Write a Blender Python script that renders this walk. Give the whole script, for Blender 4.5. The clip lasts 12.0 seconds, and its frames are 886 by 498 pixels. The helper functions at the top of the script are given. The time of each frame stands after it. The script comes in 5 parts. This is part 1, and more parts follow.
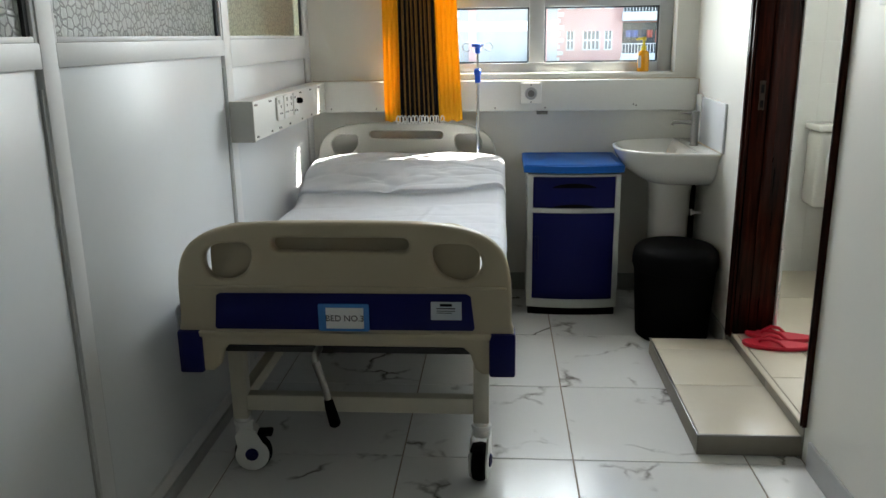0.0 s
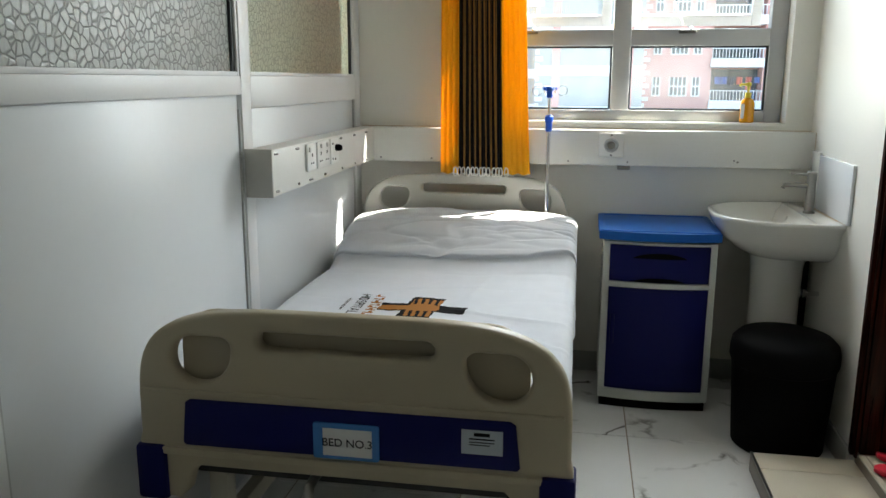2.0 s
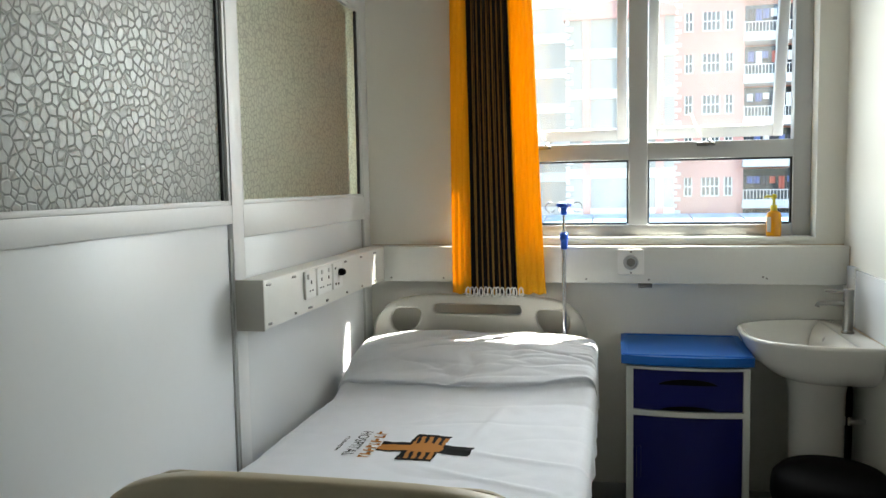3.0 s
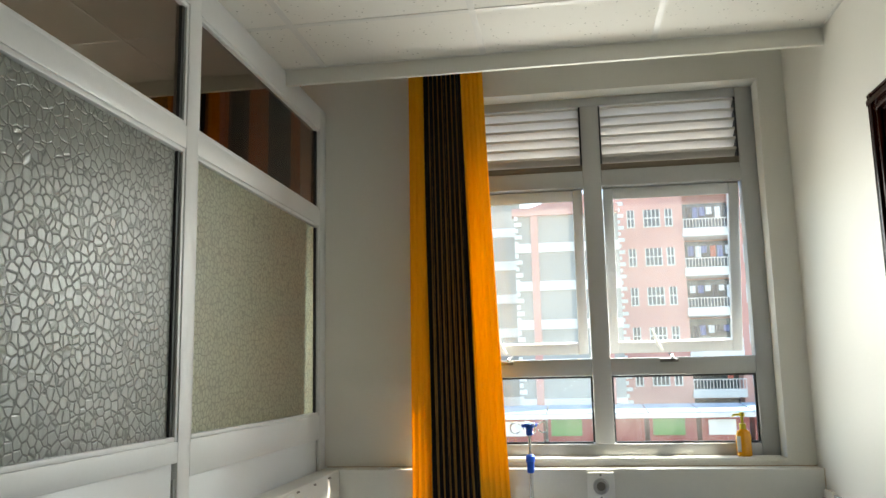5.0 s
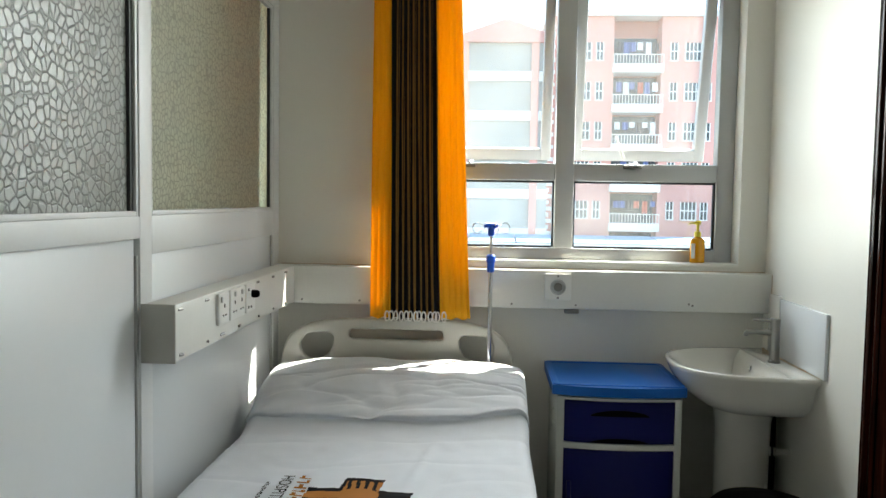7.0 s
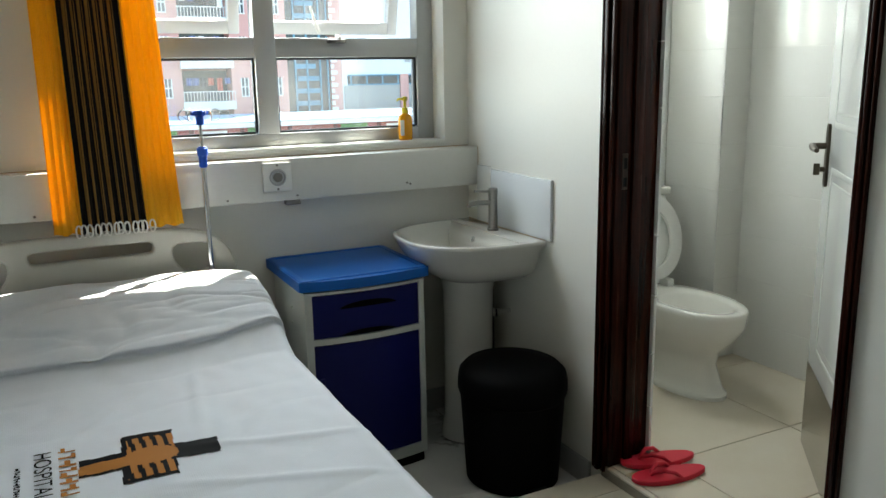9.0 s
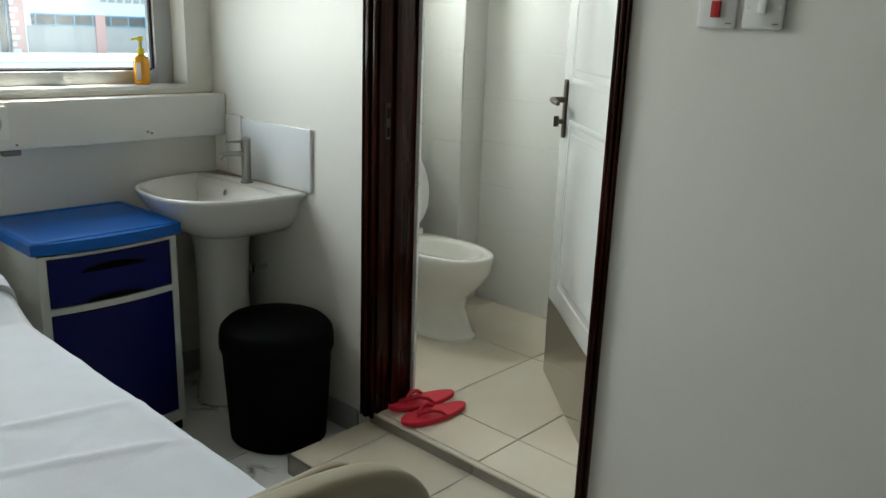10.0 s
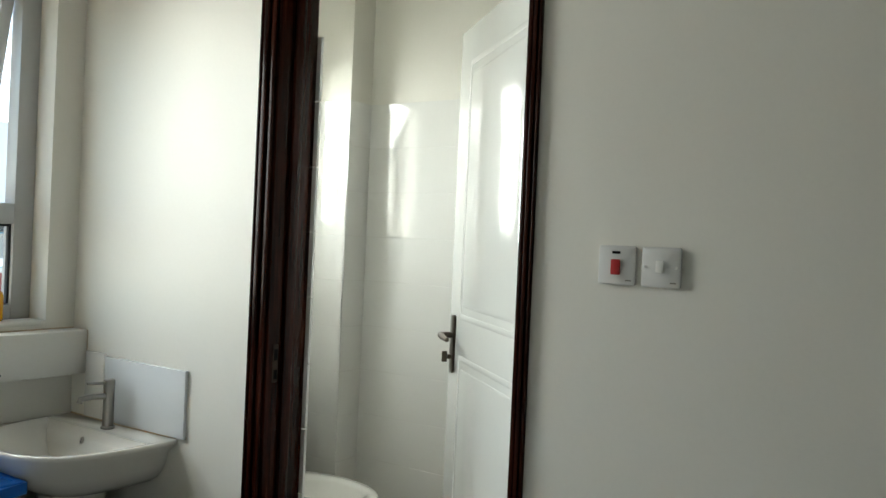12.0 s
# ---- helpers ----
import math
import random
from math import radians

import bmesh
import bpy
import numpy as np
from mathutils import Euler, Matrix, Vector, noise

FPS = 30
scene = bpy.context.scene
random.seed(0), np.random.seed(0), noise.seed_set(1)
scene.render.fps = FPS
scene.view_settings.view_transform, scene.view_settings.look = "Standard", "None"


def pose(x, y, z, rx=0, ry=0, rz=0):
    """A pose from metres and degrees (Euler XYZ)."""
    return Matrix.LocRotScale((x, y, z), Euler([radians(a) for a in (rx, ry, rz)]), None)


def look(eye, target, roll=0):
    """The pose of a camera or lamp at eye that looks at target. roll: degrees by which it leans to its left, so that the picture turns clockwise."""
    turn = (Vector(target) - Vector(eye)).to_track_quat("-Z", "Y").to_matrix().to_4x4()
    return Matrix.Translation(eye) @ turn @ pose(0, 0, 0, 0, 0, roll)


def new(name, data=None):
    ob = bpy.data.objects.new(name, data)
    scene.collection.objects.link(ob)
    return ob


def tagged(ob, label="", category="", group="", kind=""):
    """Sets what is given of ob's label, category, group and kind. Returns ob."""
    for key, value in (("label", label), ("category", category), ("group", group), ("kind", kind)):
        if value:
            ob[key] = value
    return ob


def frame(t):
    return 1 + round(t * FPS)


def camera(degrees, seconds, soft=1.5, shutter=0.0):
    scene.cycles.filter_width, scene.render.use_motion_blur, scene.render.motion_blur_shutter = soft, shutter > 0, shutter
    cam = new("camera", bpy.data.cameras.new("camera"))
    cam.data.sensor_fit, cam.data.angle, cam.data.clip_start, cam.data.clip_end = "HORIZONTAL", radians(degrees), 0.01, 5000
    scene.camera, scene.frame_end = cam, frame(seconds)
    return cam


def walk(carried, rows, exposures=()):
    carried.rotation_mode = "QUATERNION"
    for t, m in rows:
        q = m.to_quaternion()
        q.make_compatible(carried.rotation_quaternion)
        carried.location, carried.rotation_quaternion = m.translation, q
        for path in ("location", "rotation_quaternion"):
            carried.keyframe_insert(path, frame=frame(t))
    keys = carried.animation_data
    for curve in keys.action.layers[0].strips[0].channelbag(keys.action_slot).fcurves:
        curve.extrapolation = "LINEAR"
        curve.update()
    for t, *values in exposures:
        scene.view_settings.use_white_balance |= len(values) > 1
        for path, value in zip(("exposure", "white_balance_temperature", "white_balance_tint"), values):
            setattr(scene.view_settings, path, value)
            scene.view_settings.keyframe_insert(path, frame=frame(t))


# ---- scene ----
cam = camera(58.1, 12.0)
PATH = [
    (0, (-0.023, 0.008, 1.439), (-0.164, 1.935, 0.922), -0.80),
    (0.5, (-0.005, 0.104, 1.437), (-0.183, 2.035, 0.945), -0.70),
    (1, (-0.003, 0.293, 1.433), (-0.190, 2.225, 0.951), -0.60),
    (1.5, (-0.004, 0.460, 1.424), (-0.224, 2.394, 0.964), -0.30),
    (2, (0.010, 0.621, 1.428), (-0.323, 2.548, 1.011), 0.20),
    (2.5, (0.049, 0.767, 1.454), (-0.370, 2.700, 1.154), 0.30),
    (3, (0.083, 0.819, 1.489), (-0.343, 2.766, 1.326), -1.00),
    (3.5, (0.063, 0.863, 1.537), (-0.317, 2.826, 1.512), -2.50),
    (3.7, (0.051, 0.880, 1.553), (-0.312, 2.846, 1.587), -3.00),
    (5.3, (0.020, 0.905, 1.619), (-0.259, 2.860, 1.935), -0.70),
    (5.5, (0.007, 0.908, 1.606), (-0.258, 2.871, 1.888), -0.50),
    (6, (-0.039, 0.935, 1.560), (-0.252, 2.919, 1.703), -0.40),
    (6.5, (-0.090, 0.954, 1.524), (-0.264, 2.947, 1.527), 0.00),
    (6.7, (-0.113, 0.974, 1.510), (-0.266, 2.968, 1.463), 0.30),
    (8.3, (-0.488, 1.327, 1.444), (-0.126, 3.253, 1.076), 1.40),
    (8.5, (-0.554, 1.357, 1.463), (-0.057, 3.254, 1.076), 0.60),
    (9, (-0.658, 1.382, 1.501), (0.216, 3.129, 1.077), -1.00),
    (9.5, (-0.754, 1.403, 1.485), (0.454, 2.924, 1.006), -1.00),
    (10, (-0.761, 1.507, 1.478), (0.654, 2.818, 0.950), 2.00),
    (10.5, (-0.781, 1.639, 1.501), (0.749, 2.813, 0.968), 4.36),
    (11, (-0.778, 1.669, 1.497), (0.801, 2.814, 1.067), 4.48),
    (11.5, (-0.786, 1.691, 1.536), (0.862, 2.799, 1.296), 3.29),
    (12, (-0.772, 1.676, 1.581), (0.910, 2.758, 1.568), 2.54),
]
EXPOSURES = [
    (0.0, 2.62, 6600, 6), (2.5, 2.55, 6700, 5), (3.6, 2.56, 6850, 5), (5.4, 2.14, 7100, 5), (6.6, 2.4, 6850, 4),
    (8.4, 2.26, 6500, 2), (9.6, 2.2, 6600, 2), (10.5, 2.32, 6650, 2), (11.2, 2.2, 6750, 3), (12.0, 2.14, 6800, 3),
]
walk(cam, [(t, look(eye, target, roll)) for t, eye, target, roll in PATH], EXPOSURES)

# ---- light ----
world = bpy.data.worlds.new("sky_world")
scene.world = world
world.use_nodes = True
SUN_ELEV, SUN_ROT = radians(54.4), radians(59.9)
wn = world.node_tree.nodes
sky = wn.new("ShaderNodeTexSky")
sky.sky_type, sky.sun_disc, sky.sun_elevation, sky.sun_rotation = "NISHITA", False, SUN_ELEV, SUN_ROT
world.node_tree.links.new(sky.outputs[0], wn["Background"].inputs[0])
wn["Background"].inputs[1].default_value = 0.15
toward_sun = Vector((math.sin(SUN_ROT) * math.cos(SUN_ELEV), math.cos(SUN_ROT) * math.cos(SUN_ELEV), math.sin(SUN_ELEV)))
sun = new("sun", bpy.data.lights.new("sun", "SUN"))
sun.data.energy, sun.data.angle, sun.data.color = 4.5, radians(0.5), (1, 0.95, 0.87)
sun.matrix_world = look((0, 0, 30), Vector((0, 0, 30)) - toward_sun)


def window_lamp(name, x, y, z, sx, sz, watts, dip=0.45):
    """The sky's light in a window opening, going into the room."""
    d = bpy.data.lights.new(name, "AREA")
    d.shape, d.size, d.size_y, d.energy, d.color = "RECTANGLE", sx, sz, watts, (0.96, 0.985, 1.0)
    d.spread = radians(135)
    ob = new(name, d)
    ob.matrix_world = look((x, y, z), (x, y - 1, z - dip))
    return ob


window_lamp("skylight_room", 0.17, 4.585, 1.95, 0.85, 1.25, 5.2, 0.2)
window_lamp("skylight_next_room", -2.0, 4.585, 1.95, 1.3, 1.3, 5.6)
window_lamp("skylight_bathroom", 1.66, 4.69, 2.05, 0.48, 0.78, 4.9)

# ---- materials ----


def nodes_of(name):
    m = bpy.data.materials.new(name)
    m.use_nodes = True
    return m, m.node_tree.nodes, m.node_tree.links, m.node_tree.nodes["Principled BSDF"]


def coords(n, l, scale=(1, 1, 1), kind="Object"):
    tc, mp = n.new("ShaderNodeTexCoord"), n.new("ShaderNodeMapping")
    mp.inputs["Scale"].default_value = scale
    l.new(tc.outputs[kind], mp.inputs[0])
    return mp.outputs[0]


def noise_node(n, l, vec, scale, detail=4.0, rough=0.55):
    t = n.new("ShaderNodeTexNoise")
    t.inputs["Scale"].default_value, t.inputs["Detail"].default_value, t.inputs["Roughness"].default_value = scale, detail, rough
    l.new(vec, t.inputs["Vector"])
    return t.outputs["Fac"]


def ramp(n, l, fac, stops):
    r = n.new("ShaderNodeValToRGB")
    e = r.color_ramp.elements
    while len(e) < len(stops):
        e.new(0.5)
    for k, (p, c) in enumerate(stops):
        e[k].position, e[k].color = p, (*c, 1)
    l.new(fac, r.inputs[0])
    return r.outputs[0]


def mix(n, l, fac, a, b, blend="MIX"):
    x = n.new("ShaderNodeMix")
    x.data_type, x.blend_type = "RGBA", blend
    for sock, v in ((x.inputs[0], fac), (x.inputs[6], a), (x.inputs[7], b)):
        if isinstance(v, (int, float)):
            sock.default_value = v
        elif isinstance(v, tuple):
            sock.default_value = (*v, 1)
        else:
            l.new(v, sock)
    return x.outputs[2]


def bump(n, l, p, height, strength=0.3, dist=0.002):
    b = n.new("ShaderNodeBump")
    b.inputs["Strength"].default_value, b.inputs["Distance"].default_value = strength, dist
    l.new(height, b.inputs["Height"])
    l.new(b.outputs[0], p.inputs["Normal"])


def paint(name, col, rough=0.5, metal=0.0, stain=0.12, big=1.5, small=60, bump_s=0.15, bump_d=0.001, dirt=None, coat=0.0, spec=0.5):
    """A painted, moulded or glazed surface: two scales of tone, uneven gloss, fine relief."""
    m, n, l, p = nodes_of(name)
    v = coords(n, l)
    a, b = noise_node(n, l, v, big, 5), noise_node(n, l, v, small, 3)
    dark = dirt or tuple(c * 0.72 for c in col)
    c1 = mix(n, l, ramp(n, l, a, [(0.35, (0, 0, 0)), (0.75, (stain * 2,) * 3)]), col, dark)
    c2 = mix(n, l, ramp(n, l, b, [(0.45, (0, 0, 0)), (0.8, (stain,) * 3)]), c1, dark)
    l.new(c2, p.inputs["Base Color"])
    l.new(ramp(n, l, a, [(0.3, (rough * 0.85,) * 3), (0.7, (min(1, rough * 1.2),) * 3)]), p.inputs["Roughness"])
    p.inputs["Metallic"].default_value = metal
    p.inputs["Coat Weight"].default_value = coat
    p.inputs["Specular IOR Level"].default_value = spec
    bump(n, l, p, b, bump_s, bump_d)
    return m


def marble(name):
    """Polished white porcelain with broken grey-brown veins, each tile its own cut."""
    m, n, l, p = nodes_of(name)
    v = coords(n, l)
    oi, add = n.new("ShaderNodeObjectInfo"), n.new("ShaderNodeVectorMath")
    sc = n.new("ShaderNodeVectorMath")
    sc.operation = "SCALE"
    sc.inputs[0].default_value = (37, 23, 11)
    l.new(oi.outputs["Random"], sc.inputs["Scale"])
    l.new(v, add.inputs[0]), l.new(sc.outputs[0], add.inputs[1])
    vec = add.outputs[0]
    warp = n.new("ShaderNodeTexNoise")
    warp.inputs["Scale"].default_value, warp.inputs["Detail"].default_value = 5.0, 5
    l.new(vec, warp.inputs["Vector"])
    wv = n.new("ShaderNodeVectorMath")
    wv.operation = "MULTIPLY_ADD"
    l.new(warp.outputs["Color"], wv.inputs[0])
    wv.inputs[1].default_value = (0.35, 0.35, 0.35)
    l.new(vec, wv.inputs[2])
    vo = n.new("ShaderNodeTexVoronoi")
    vo.feature = "DISTANCE_TO_EDGE"
    vo.inputs["Scale"].default_value = 2.6
    l.new(wv.outputs[0], vo.inputs["Vector"])
    vein = ramp(n, l, vo.outputs["Distance"], [(0.0, (1, 1, 1)), (0.012, (0.75, 0.75, 0.75)), (0.05, (0, 0, 0))])
    gate = ramp(n, l, noise_node(n, l, vec, 3.1, 3), [(0.51, (0, 0, 0)), (0.63, (1, 1, 1))])
    fac = mix(n, l, 1.0, vein, gate, "MULTIPLY")
    base = mix(n, l, ramp(n, l, noise_node(n, l, vec, 2.2, 5), [(0.3, (0, 0, 0)), (0.8, (0.5, 0.5, 0.5))]), (0.80, 0.80, 0.78), (0.66, 0.66, 0.65))
    l.new(mix(n, l, fac, base, (0.12, 0.105, 0.09)), p.inputs["Base Color"])
    l.new(ramp(n, l, noise_node(n, l, vec, 6, 4), [(0.3, (0.12,) * 3), (0.7, (0.26,) * 3)]), p.inputs["Roughness"])
    return m


def stone_tile(name, a, b, rough=0.35):
    m, n, l, p = nodes_of(name)
    v = coords(n, l)
    oi, sc, add = n.new("ShaderNodeObjectInfo"), n.new("ShaderNodeVectorMath"), n.new("ShaderNodeVectorMath")
    sc.operation = "SCALE"
    sc.inputs[0].default_value = (31, 17, 5)
    l.new(oi.outputs["Random"], sc.inputs["Scale"])
    l.new(v, add.inputs[0]), l.new(sc.outputs[0], add.inputs[1])
    vec = add.outputs[0]
    c = mix(n, l, ramp(n, l, noise_node(n, l, vec, 4, 6, 0.6), [(0.3, (0, 0, 0)), (0.7, (1, 1, 1))]), a, b)
    c = mix(n, l, ramp(n, l, noise_node(n, l, vec, 22, 5), [(0.5, (0, 0, 0)), (0.9, (0.06,) * 3)]), c, tuple(k * 0.6 for k in a))
    l.new(c, p.inputs["Base Color"])
    l.new(ramp(n, l, noise_node(n, l, vec, 9, 4), [(0.3, (rough * 1.02,) * 3), (0.7, (rough * 1.14,) * 3)]), p.inputs["Roughness"])
    bump(n, l, p, noise_node(n, l, vec, 120, 2), 0.08, 0.001)
    return m


def wood(name, dark, light, rough=0.28):
    m, n, l, p = nodes_of(name)
    v = coords(n, l, (28, 28, 1.6))
    g = noise_node(n, l, v, 2.0, 6, 0.6)
    fine = noise_node(n, l, coords(n, l, (160, 160, 5)), 1.5, 3)
    c = mix(n, l, ramp(n, l, g, [(0.35, (0, 0, 0)), (0.7, (1, 1, 1))]), dark, light)
    c = mix(n, l, ramp(n, l, fine, [(0.5, (0, 0, 0)), (0.75, (0.5,) * 3)]), c, tuple(k * 0.5 for k in dark))
    l.new(c, p.inputs["Base Color"])
    l.new(ramp(n, l, g, [(0.3, (rough * 0.8,) * 3), (0.7, (rough * 1.4,) * 3)]), p.inputs["Roughness"])
    p.inputs["Coat Weight"].default_value, p.inputs["Coat Roughness"].default_value = 0.0, 0.2
    p.inputs["Specular IOR Level"].default_value = 0.1
    bump(n, l, p, fine, 0.1, 0.0006)
    return m


def clear_glass(name, tint=(0.97, 0.985, 0.98)):
    """Thin pane: see-through, with gloss that grows towards grazing view."""
    m, n, l, p = nodes_of(name)
    n.remove(p)
    tr, gl, mx, lw = n.new("ShaderNodeBsdfTransparent"), n.new("ShaderNodeBsdfGlossy"), n.new("ShaderNodeMixShader"), n.new("ShaderNodeLayerWeight")
    lw.inputs[0].default_value = 0.5
    pw, sc = n.new("ShaderNodeMath"), n.new("ShaderNodeMath")
    pw.operation, sc.operation = "POWER", "MULTIPLY_ADD"
    pw.inputs[1].default_value, sc.inputs[1].default_value, sc.inputs[2].default_value = 5.0, 0.9, 0.035
    l.new(lw.outputs["Facing"], pw.inputs[0]), l.new(pw.outputs[0], sc.inputs[0])
    tr.inputs[0].default_value = (*tint, 1)
    gl.inputs["Roughness"].default_value = 0.015
    l.new(sc.outputs[0], mx.inputs[0]), l.new(tr.outputs[0], mx.inputs[1]), l.new(gl.outputs[0], mx.inputs[2])
    l.new(mx.outputs[0], n["Material Output"].inputs[0])
    return m


def veiled_glass(name, veil=0.045):
    """Window glass with a translucent film that stands in for daylight's veiling glare."""
    m = clear_glass(name)
    n, l = m.node_tree.nodes, m.node_tree.links
    out = n["Material Output"]
    old = out.inputs[0].links[0].from_socket
    tl, mx = n.new("ShaderNodeBsdfTranslucent"), n.new("ShaderNodeMixShader")
    tl.inputs[0].default_value = (0.85, 0.83, 0.78, 1)
    v = coords(n, l)
    l.new(ramp(n, l, noise_node(n, l, v, 3.5, 6), [(0.25, (veil * 0.6,) * 3), (0.75, (veil * 1.4,) * 3)]), mx.inputs[0])
    l.new(old, mx.inputs[1]), l.new(tl.outputs[0], mx.inputs[2])
    l.new(mx.outputs[0], out.inputs[0])
    return m


def frosted_glass(name, cell, tint, valley, clear):
    """Pattern glass of raised broken cells: pale cell faces, darker valleys between them."""
    m, n, l, p = nodes_of(name)
    v = coords(n, l, (1, 1, 1))
    wn_ = n.new("ShaderNodeTexNoise")
    wn_.inputs["Scale"].default_value = cell * 0.5
    l.new(v, wn_.inputs["Vector"])
    ma = n.new("ShaderNodeVectorMath")
    ma.operation = "MULTIPLY_ADD"
    ma.inputs[1].default_value = (0.5 / cell,) * 3
    l.new(wn_.outputs["Color"], ma.inputs[0]), l.new(v, ma.inputs[2])
    vo = n.new("ShaderNodeTexVoronoi")
    vo.feature = "DISTANCE_TO_EDGE"
    vo.inputs["Scale"].default_value = cell
    l.new(ma.outputs[0], vo.inputs["Vector"])
    h = ramp(n, l, vo.outputs["Distance"], [(0.02, (0, 0, 0)), (0.13, (1, 1, 1))])
    streak = noise_node(n, l, coords(n, l, (1, 60, 9)), 2.0, 3)
    face = mix(n, l, ramp(n, l, streak, [(0.35, (0, 0, 0)), (0.7, (0.6,) * 3)]), tint, tuple(c * 0.72 for c in tint))
    col = mix(n, l, h, tuple(c * valley for c in tint), face)
    n.remove(p)
    trl, gl, rf, m1, m2 = n.new("ShaderNodeBsdfTranslucent"), n.new("ShaderNodeBsdfGlossy"), n.new("ShaderNodeBsdfRefraction"), n.new("ShaderNodeMixShader"), n.new("ShaderNodeMixShader")
    bp = n.new("ShaderNodeBump")
    bp.inputs["Strength"].default_value, bp.inputs["Distance"].default_value = 0.38, 0.0035
    l.new(h, bp.inputs["Height"])
    for s in (trl, gl, rf):
        l.new(bp.outputs[0], s.inputs["Normal"])
    l.new(col, trl.inputs[0]), l.new(col, rf.inputs[0])
    gl.inputs["Roughness"].default_value = 0.32
    rf.inputs["Roughness"].default_value, rf.inputs["IOR"].default_value = 0.55, 1.15
    m1.inputs[0].default_value, m2.inputs[0].default_value = clear, 0.10
    l.new(trl.outputs[0], m1.inputs[1]), l.new(rf.outputs[0], m1.inputs[2])
    l.new(m1.outputs[0], m2.inputs[1]), l.new(gl.outputs[0], m2.inputs[2])
    l.new(m2.outputs[0], n["Material Output"].inputs[0])
    return m


def cloth(name, col, weave=900.0, through_light=0.25, wrinkle=14, cell=0.0):
    m, n, l, p = nodes_of(name)
    v = coords(n, l)
    w = n.new("ShaderNodeTexWave")
    w.inputs["Scale"].default_value = weave / 6.283
    w.bands_direction = "DIAGONAL"
    l.new(v, w.inputs["Vector"])
    a = noise_node(n, l, v, wrinkle, 5)
    c = mix(n, l, ramp(n, l, a, [(0.3, (0, 0, 0)), (0.8, (0.35,) * 3)]), col, tuple(k * 0.86 for k in col))
    l.new(c, p.inputs["Base Color"])
    p.inputs["Roughness"].default_value = 0.9
    p.inputs["Sheen Weight"].default_value = 0.25
    hh = mix(n, l, 0.6, w.outputs["Color"], noise_node(n, l, v, 45, 4))
    if cell:
        waves = []
        for way in ("X", "Y"):
            q = n.new("ShaderNodeTexWave")
            q.bands_direction = way
            q.inputs["Scale"].default_value, q.inputs["Distortion"].default_value, q.inputs["Detail Scale"].default_value = 0.314 / cell, 0.8, 3.0
            l.new(v, q.inputs["Vector"])
            waves.append(q.outputs["Color"])
        hh = mix(n, l, 0.75, hh, mix(n, l, 1.0, waves[0], waves[1], "MULTIPLY"))
    bump(n, l, p, hh, 0.2 if cell else 0.25, 0.0015)
    if through_light:
        tl, mx = n.new("ShaderNodeBsdfTranslucent"), n.new("ShaderNodeMixShader")
        l.new(c, tl.inputs[0])
        mx.inputs[0].default_value = through_light
        l.new(p.outputs[0], mx.inputs[1]), l.new(tl.outputs[0], mx.inputs[2])
        l.new(mx.outputs[0], n["Material Output"].inputs[0])
    return m


def striped_curtain(name, stops, through_light=0.45):
    """Woven curtain: vertical colour bands laid out along the cloth's own width."""
    m, n, l, p = nodes_of(name)
    tc, sep = n.new("ShaderNodeTexCoord"), n.new("ShaderNodeSeparateXYZ")
    l.new(tc.outputs["UV"], sep.inputs[0])
    r = n.new("ShaderNodeValToRGB")
    r.color_ramp.interpolation = "CONSTANT"
    e = r.color_ramp.elements
    while len(e) < len(stops):
        e.new(0.5)
    for k, (q, c) in enumerate(stops):
        e[k].position, e[k].color = q, (*c, 1)
    l.new(sep.outputs[0], r.inputs[0])
    v = coords(n, l)
    c = mix(n, l, ramp(n, l, noise_node(n, l, v, 220, 3), [(0.4, (0, 0, 0)), (0.8, (0.10,) * 3)]), r.outputs[0], (0.02, 0.015, 0.01))
    l.new(c, p.inputs["Base Color"])
    p.inputs["Roughness"].default_value, p.inputs["Sheen Weight"].default_value = 0.75, 0.05
    bump(n, l, p, noise_node(n, l, v, 500, 2), 0.2, 0.001)
    tl, mx = n.new("ShaderNodeBsdfTranslucent"), n.new("ShaderNodeMixShader")
    l.new(c, tl.inputs[0])
    mx.inputs[0].default_value = through_light
    l.new(p.outputs[0], mx.inputs[1]), l.new(tl.outputs[0], mx.inputs[2])
    l.new(mx.outputs[0], n["Material Output"].inputs[0])
    return m


def ceiling_board(name):
    """Mineral fibre board: off-white with scattered pits."""
    m, n, l, p = nodes_of(name)
    v = coords(n, l)
    vo = n.new("ShaderNodeTexVoronoi")
    vo.inputs["Scale"].default_value = 42
    l.new(v, vo.inputs["Vector"])
    pit = ramp(n, l, vo.outputs["Distance"], [(0.10, (1, 1, 1)), (0.2, (0, 0, 0))])
    gate = ramp(n, l, noise_node(n, l, v, 14, 2), [(0.46, (0, 0, 0)), (0.56, (1, 1, 1))])
    f = mix(n, l, 1.0, pit, gate, "MULTIPLY")
    base = mix(n, l, noise_node(n, l, v, 2, 4), (0.82, 0.80, 0.75), (0.74, 0.72, 0.66))
    l.new(mix(n, l, f, base, (0.42, 0.40, 0.36)), p.inputs["Base Color"])
    p.inputs["Roughness"].default_value = 0.95
    bump(n, l, p, noise_node(n, l, v, 160, 3), 0.4, 0.002)
    return m


